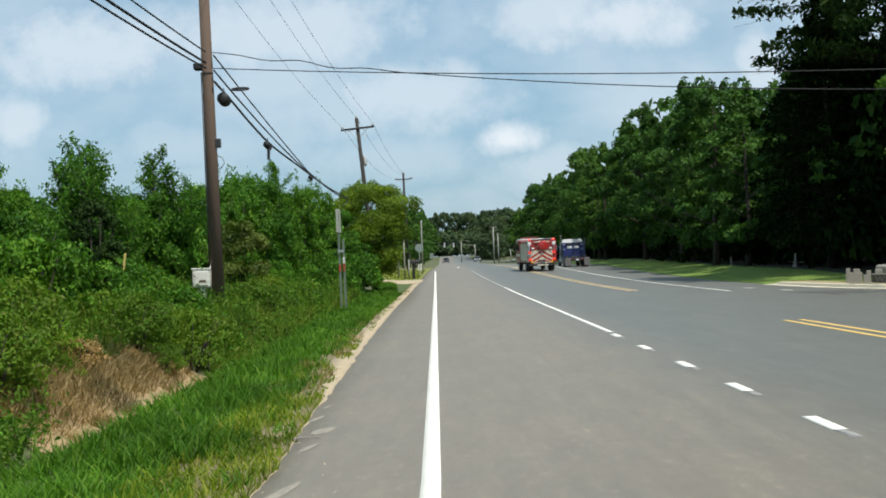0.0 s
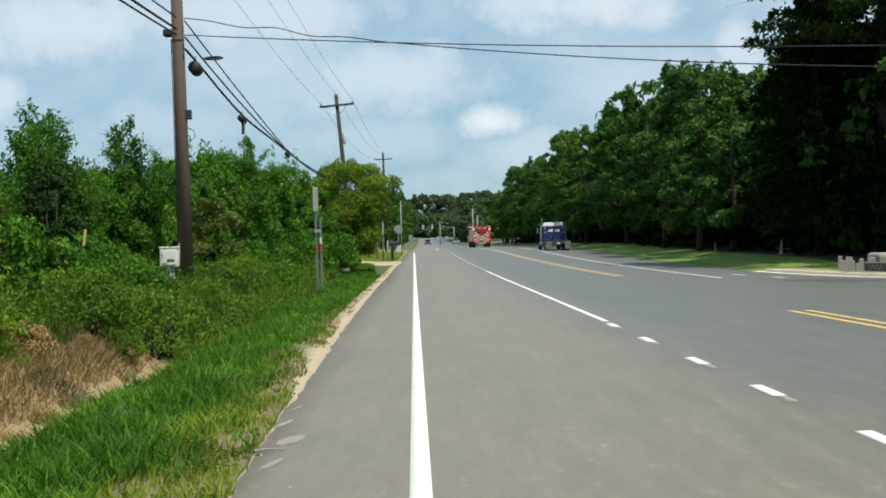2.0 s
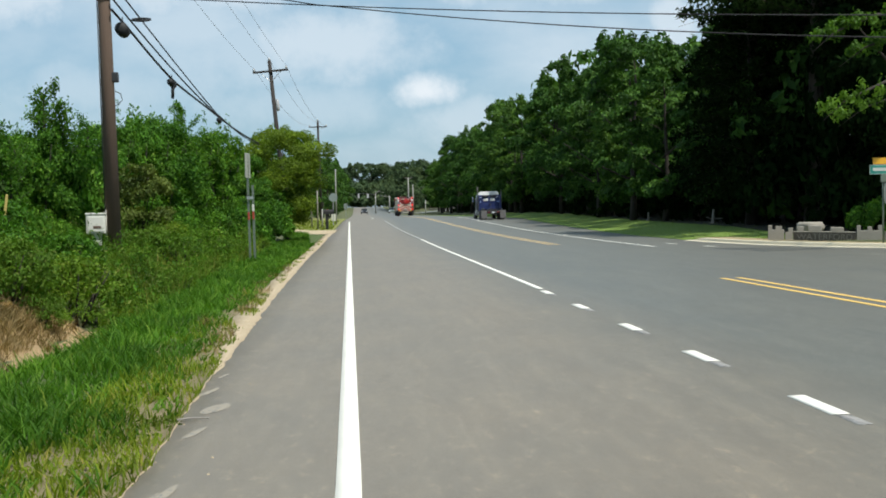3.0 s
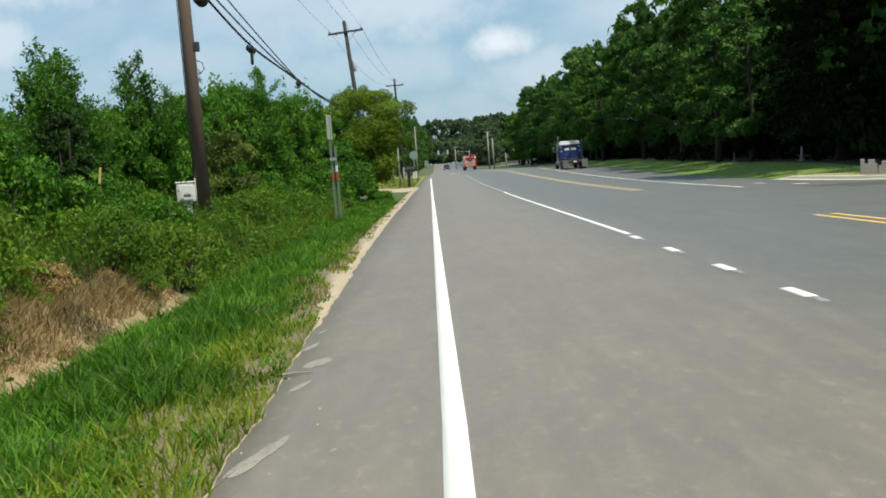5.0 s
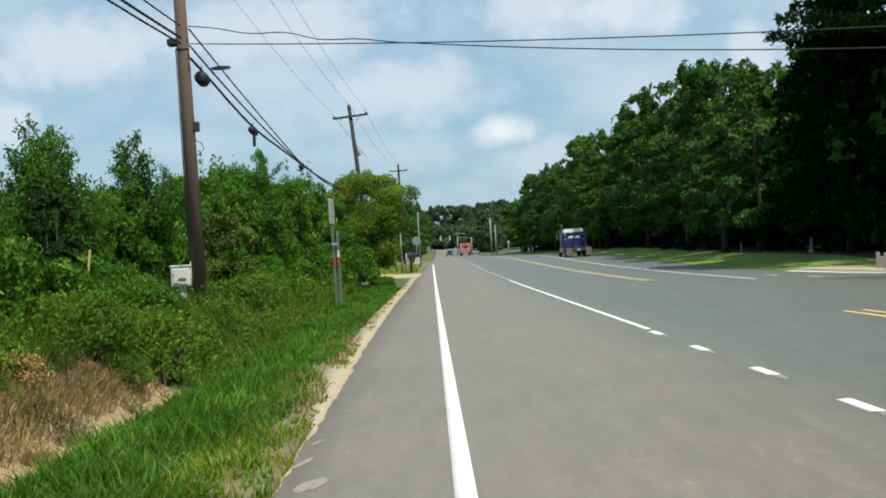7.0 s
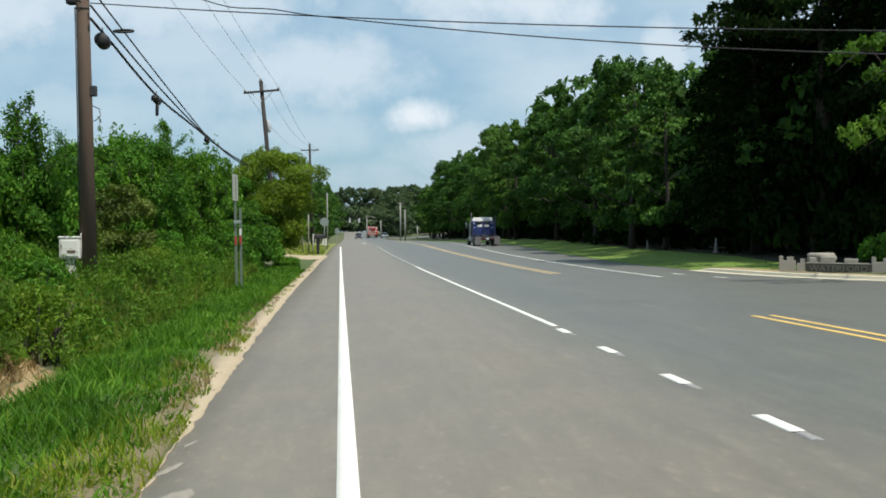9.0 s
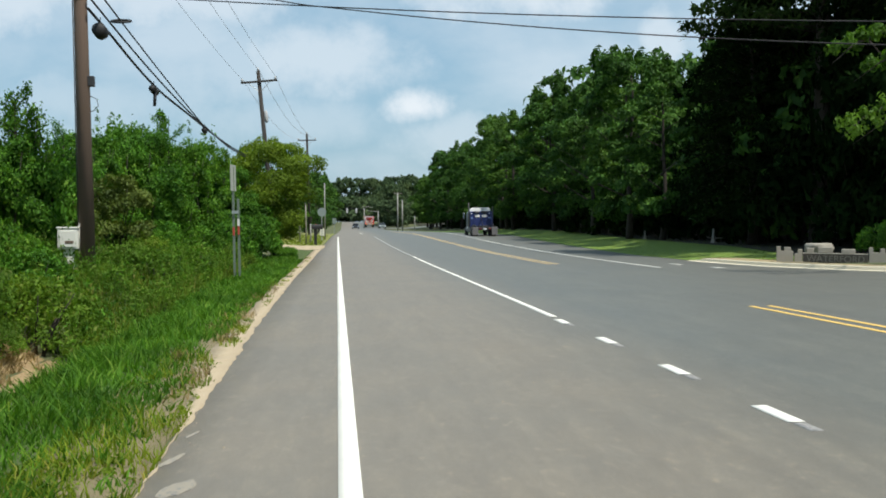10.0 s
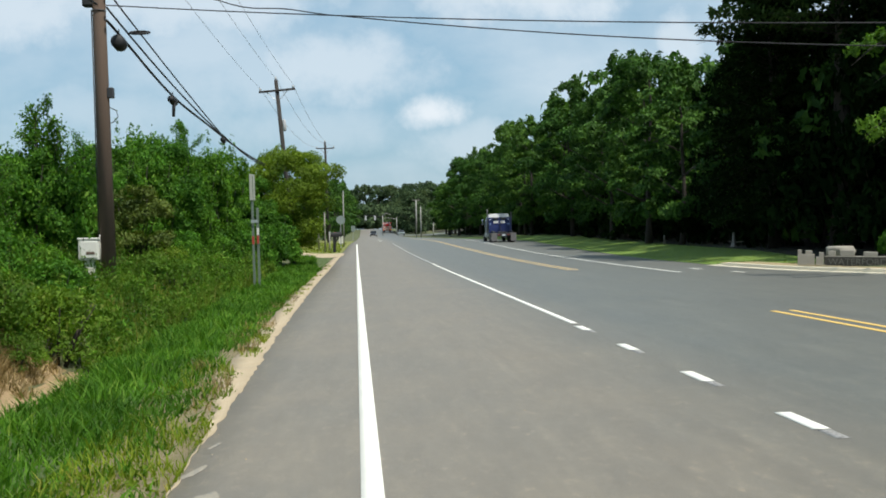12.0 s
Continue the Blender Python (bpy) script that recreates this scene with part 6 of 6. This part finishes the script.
def tractor_unit():
    t = thing("truck_tractor", pose(14.35, 114.0, land(14.35, 114.0), 0, -0.8, 1.5), "parked dark blue truck tractor with a pale roof", "truck")
    part("frame", box(-0.42, 0.42, 0, 7.2, 0.62, 0.92, 0.02), M["dark_metal"], t)
    part("sleeper", box(-1.18, 1.18, 2.9, 4.7, 1.0, 2.66, 0.12, 3), M["truck_blue"], t)
    part("cab", box(-1.12, 1.12, 4.72, 6.0, 0.95, 2.4, 0.12, 3), M["truck_blue"], t)
    part("bonnet", box(-0.9, 0.9, 6.0, 7.6, 0.9, 1.85, 0.16, 3), M["truck_blue"], t)
    part("grille", box(-0.55, 0.55, 7.58, 7.66, 0.8, 1.7, 0.03), M["chrome"], t)
    bm = bmesh.new()
    vs = [bm.verts.new(c) for c in ((-1.1, 2.95, 2.64), (1.1, 2.95, 2.64), (1.1, 4.9, 2.64), (-1.1, 4.9, 2.64), (-1.0, 3.0, 3.02), (1.0, 3.0, 3.02), (0.9, 4.3, 2.96), (-0.9, 4.3, 2.96))]
    for q in ((0, 1, 5, 4), (1, 2, 6, 5), (2, 3, 7, 6), (3, 0, 4, 7), (4, 5, 6, 7)):
        bm.faces.new([vs[i] for i in q])
    bmesh.ops.bevel(bm, geom=bm.edges[:], offset=0.05, segments=2, affect="EDGES")
    bmesh.ops.recalc_face_normals(bm, faces=bm.faces[:])
    part("roof_fairing", bm, M["body_white"], t, "white roof fairing")
    for s in (-1, 1):
        # white paint stands in for the sky reflected in the rear panes
        part("rear_window", box(s * 0.36 - 0.26, s * 0.36 + 0.26, 2.85, 2.92, 2.00, 2.27, 0.03), M["body_white"], t, "rear pane, its sky reflection painted white")
        part("corner_panel", box(s * 1.0 - 0.14, s * 1.0 + 0.14, 2.85, 2.92, 1.85, 2.0, 0.02), M["pale_blue"], t, "pale blue panel")
        part("exhaust_stack", tube([(s * 1.26, 2.75, 0.9), (s * 1.26, 2.75, 3.1 if s < 0 else 2.9), (s * 1.26, 2.65, 3.5 if s < 0 else 3.15)], [0.07, 0.06, 0.05], 10), M["grey_flap"], t, "upright dull metal exhaust stack", True)
        part("fuel_tank", tube([(s * 0.95, 3.4, 0.75), (s * 0.95, 5.2, 0.75)], 0.32, 14), M["steel"], t, "round metal fuel tank", True)
        part("fender", tube([(s * 0.95, 0.05, 1.02), (s * 0.95, 0.5, 1.16), (s * 0.95, 2.0, 1.16), (s * 0.95, 2.45, 1.0)], 0.07, 6), M["dark_metal"], t)
        part("mud_flap", box(s * 1.0 - 0.3, s * 1.0 + 0.3, -0.12, -0.09, 0.15, 0.98, 0.006), M["grey_flap"], t, "grey mud flap")
        part("tail_light", box(s * 0.5 - 0.12, s * 0.5 + 0.12, -0.1, -0.02, 0.72, 0.86, 0.02), M["lamp_dull"], t, "dull red tail light")
        part("mirror", box(s * 1.38 - 0.09, s * 1.38 + 0.09, 5.7, 5.78, 1.9, 2.5, 0.03), M["chrome"], t)
        for y in (0.62, 1.92):
            vehicle_wheel(t, s * 0.95, y, 0.5, 0.55)
        vehicle_wheel(t, s * 1.02, 6.6, 0.5, 0.3)
    for x in (-0.42, 0.42):
        part("roof_shade", tube([(x - 0.36, 2.88, 2.56), (x, 2.86, 2.48), (x + 0.36, 2.88, 2.56)], [0.06, 0.15, 0.06], 10), M["dark_metal"], t, "dark scalloped recess under the roof", True)
    part("rear_hatch", box(-0.75, 0.75, 2.875, 2.905, 1.2, 1.7, 0.02), M["truck_blue"], t)
    part("deck_plate", box(-0.4, 0.4, 2.0, 2.8, 0.92, 1.0, 0.01), M["steel"], t)
    for s in (-1, 1):
        part("side_fairing", box(s * 1.14 - 0.04, s * 1.14 + 0.04, 2.35, 2.95, 1.0, 2.6, 0.03), M["truck_blue"], t)
        part("marker_lamp", box(s * 0.95 - 0.1, s * 0.95 + 0.1, 2.85, 2.9, 2.36, 2.44, 0.01), M["bright_plate"], t)
    part("fifth_wheel", box(-0.45, 0.45, 0.8, 1.7, 0.94, 1.12, 0.03), M["dark_metal"], t)
    part("cross_member", box(-0.9, 0.9, -0.05, 0.08, 0.66, 0.92, 0.02), M["dark_metal"], t)
    part("number_plate", box(-0.16, 0.16, -0.075, -0.055, 0.70, 0.84, 0.003), M["bright_plate"], t, "plain pale plate")
    part("air_line", tube([(0, 2.85, 1.9), (0.1, 2.3, 1.45), (0.05, 1.9, 1.3), (0, 1.5, 1.15)], 0.03, 6), M["cable"], t, smooth=True)
    part("windscreen", box(-1.0, 1.0, 5.97, 6.03, 1.7, 2.3, 0.02), M["car_glass"], t)


def car(paint, label):
    """A saloon: lower body, glazed cabin, wheels, lamps."""
    t = thing("car", pose(0, 0, 0), label, "car", "cars near the crossing")
    part("body", box(-0.9, 0.9, -2.2, 2.2, 0.28, 0.88, 0.14, 3), M[paint], t)
    bm = bmesh.new()
    low = [(-0.82, -1.9), (0.82, -1.9), (0.82, 1.0), (-0.82, 1.0)]
    high = [(-0.62, -1.2), (0.62, -1.2), (0.62, 0.3), (-0.62, 0.3)]
    a = [bm.verts.new((x, y, 0.86)) for x, y in low]
    b = [bm.verts.new((x, y, 1.44)) for x, y in high]
    for k in range(4):
        bm.faces.new((a[k], a[(k + 1) % 4], b[(k + 1) % 4], b[k]))
    bm.faces.new(b)
    part("cabin_glass", bm, M["car_glass"], t)
    part("roof", box(-0.63, 0.63, -1.22, 0.32, 1.42, 1.48, 0.025), M[paint], t)
    for s in (-1, 1):
        part("headlight", box(s * 0.66 - 0.16, s * 0.66 + 0.16, -2.24, -2.14, 0.58, 0.74, 0.03), M["bright_plate"], t)
        part("tail_light", box(s * 0.66 - 0.16, s * 0.66 + 0.16, 2.14, 2.24, 0.6, 0.76, 0.03), M["lamp_dull"], t)
        for y in (-1.35, 1.35):
            vehicle_wheel(t, s * 0.78, y, 0.31, 0.2)
    return t


def glow(name, c, power):
    m, nt, p = base_mat(name)
    p.inputs["Base Color"].default_value = (*c, 1)
    p.inputs["Emission Color"].default_value = (*c, 1)
    p.inputs["Emission Strength"].default_value = power
    p.inputs["Roughness"].default_value = 0.3
    return m


M.update({
    "rust_red": surface("rust_red", (0.42, 0.06, 0.03), (0.28, 0.05, 0.03), 6, 50, 0.5, bump=0),
    "sign_white": surface("sign_white", (0.66, 0.66, 0.60), (0.52, 0.53, 0.48), 2, 40, 0.5, bump=0),
    "sign_back": surface("sign_back", (0.27, 0.32, 0.30), (0.20, 0.24, 0.23), 3, 50, 0.45, 0.3, bump=0),
    "sign_yellow": surface("sign_yellow", (0.80, 0.42, 0.02), (0.66, 0.34, 0.02), 4, 40, 0.5, bump=0),
    "pale_post": surface("pale_post", (0.36, 0.35, 0.32), (0.27, 0.265, 0.24), 3, 40, 0.8, bump=0.2),
    "sign_edge": surface("sign_edge", (0.40, 0.42, 0.36), (0.28, 0.30, 0.25), 3, 40, 0.5, bump=0),
    "sign_green": surface("sign_green", (0.02, 0.26, 0.20), (0.03, 0.20, 0.16), 4, 40, 0.45, bump=0),
    "pale_stone": surface("pale_stone", (0.36, 0.335, 0.275), (0.23, 0.21, 0.18), 2.5, 30, 0.9, bump=0.5, dist=0.02),
    "board_dark": surface("board_dark", (0.040, 0.035, 0.028), (0.06, 0.05, 0.04), 3, 40, 0.6, bump=0.2),
    "letter": surface("letter", (0.17, 0.16, 0.13), (0.12, 0.11, 0.09), 3, 40, 0.6, bump=0),
    "straw": surface("straw", (0.40, 0.31, 0.17), (0.26, 0.21, 0.11), 1.5, 30, 0.95, bump=0.7, dist=0.04),
    "fire_red": surface("fire_red", (0.40, 0.018, 0.016), (0.32, 0.016, 0.014), 2, 30, 0.3, bump=0, coat=0.6),
    "dark_red": surface("dark_red", (0.30, 0.02, 0.02), (0.22, 0.02, 0.02), 3, 40, 0.7, bump=0.3),
    "body_white": surface("body_white", (0.80, 0.79, 0.76), (0.72, 0.71, 0.69), 2, 40, 0.35, bump=0, coat=0.4),
    "pale_panel": surface("pale_panel", (0.60, 0.56, 0.44), (0.50, 0.47, 0.38), 2, 40, 0.4, bump=0),
    "pale_blue": surface("pale_blue", (0.25, 0.36, 0.58), (0.20, 0.30, 0.50), 2, 40, 0.35, bump=0),
    "bright_plate": surface("bright_plate", (0.72, 0.76, 0.82), (0.62, 0.66, 0.72), 3, 40, 0.25, bump=0),
    "truck_blue": surface("truck_blue", (0.030, 0.045, 0.16), (0.022, 0.035, 0.12), 2, 40, 0.3, bump=0, coat=0.6),
    "grey_flap": surface("grey_flap", (0.16, 0.15, 0.15), (0.11, 0.11, 0.11), 3, 40, 0.7, bump=0.2),
    "chrome": surface("chrome", (0.75, 0.76, 0.78), (0.65, 0.66, 0.68), 3, 50, 0.18, 1.0, bump=0),
    "car_glass": surface("car_glass", (0.012, 0.015, 0.018), (0.02, 0.022, 0.025), 2, 20, 0.06, bump=0),
    "car_dark": surface("car_dark", (0.030, 0.032, 0.040), (0.022, 0.024, 0.03), 2, 30, 0.3, bump=0, coat=0.5),
    "lamp_dull": surface("lamp_dull", (0.16, 0.02, 0.02), (0.12, 0.02, 0.02), 3, 40, 0.3, bump=0),
    "lamp_red": glow("lamp_red", (0.9, 0.05, 0.03), 0.7),
})

def build_litter():
    """Pale pebbles and grit on the shoulder, a stick and a scrap of paper."""
    rng = random.Random(77)
    bm = bmesh.new()
    for k in range(90):
        y = 2.5 + 22 * rng.random() ** 1.4
        x = left_edge(y) + abs(rng.gauss(0, 0.28)) - 0.02 if k % 4 else -1.2 + 5.5 * rng.random()
        r = 0.004 + 0.008 * rng.random() ** 2
        z = land(x, y) + r * 0.3
        top, ring = bm.verts.new((x, y, z + r * 0.6)), []
        for j in range(5):
            a = j * 1.2566 + rng.random()
            ring.append(bm.verts.new((x + r * math.cos(a), y + 1.4 * r * math.sin(a), z - r * 0.3)))
        for j in range(5):
            bm.faces.new((ring[j], ring[(j + 1) % 5], top))
    tagged(part("pebbles", bm, M["sand"], None), "pale pebbles and grit on the shoulder", "pebbles", kind="stuff")
    st = part("stick", tube([(0, 0, 0.012), (0.12, 0.05, 0.02), (0.27, 0.06, 0.014)], [0.010, 0.009, 0.005], 6), M["grey_wood"], None)
    st.matrix_basis = pose(-1.38, 8.35, land(-1.3, 8.35) + 0.005)
    tagged(st, "short weathered stick on the asphalt's edge", "stick")
    bm = bmesh.new()
    bmesh.ops.create_grid(bm, x_segments=6, y_segments=5, size=0.075)
    for v in bm.verts:
        v.co.z = 0.07 * noise.noise(v.co * 9) + 0.1
    bmesh.ops.solidify(bm, geom=bm.faces[:], thickness=0.004)
    pp = part("paper_scrap", bm, M["sign_white"], None)
    pp.matrix_basis = pose(-4.72, 9.6, land(-4.72, 9.6) + 0.12, 40, 10, 0)
    tagged(pp, "crumpled white paper scrap in the ditch", "litter")


build_litter()
build_poles()
build_cabinet()
build_left_sign()
build_driveway_things()
build_kerb()
build_entrance_wall()
build_street_sign()
build_far_side()
tractor_unit()
engine = fire_engine()
dark_car = car("car_dark", "dark car near the crossing")
pale_car = car("sign_back", "grey car waiting at the crossing")


def on_road(x, y, turn=0.0):
    """A pose that stands on the road and follows its slope."""
    slope = math.degrees(math.atan2(land(x, y + 4) - land(x, y - 1), 5))
    return pose(x, y, land(x, y), slope, -0.6, turn)


def motions():
    walk(engine, [(t, on_road(x, y, turn)) for t, x, y, turn in (
        (0.0, 9.20, 98, 2.8), (0.5, 9.0, 113, 2.4), (1.0, 8.8, 127, 2.2), (1.5, 8.6, 140, 2.0), (2.0, 8.5, 153, 1.8), (2.5, 8.3, 166, 1.6), (3.0, 8.0, 179, 1.4),
        (4.0, 7.4, 205, 0.9), (5.0, 6.9, 229, 0.6), (5.5, 6.75, 241, 0.5), (6.0, 6.7, 254, 0.3), (6.5, 6.65, 267, 0.2), (7.5, 6.65, 284, 0.0), (8.5, 6.75, 296, 0.0), (9.5, 6.85, 307, 0.0), (10.5, 7.0, 320, 0.0), (12.0, 7.2, 340, 0.0))])
    walk(dark_car, [(t, on_road(x, y)) for t, x, y in ((0.0, 0.9, 296), (3.0, 2.0, 290), (6.0, 2.6, 286), (8.5, 2.8, 284), (12.0, 2.4, 280))])
    walk(pale_car, [(t, on_road(x, y)) for t, x, y in ((0.0, 9.4, 297), (6.0, 9.6, 295), (8.5, 9.8, 294), (12.0, 9.9, 293))])


motions()
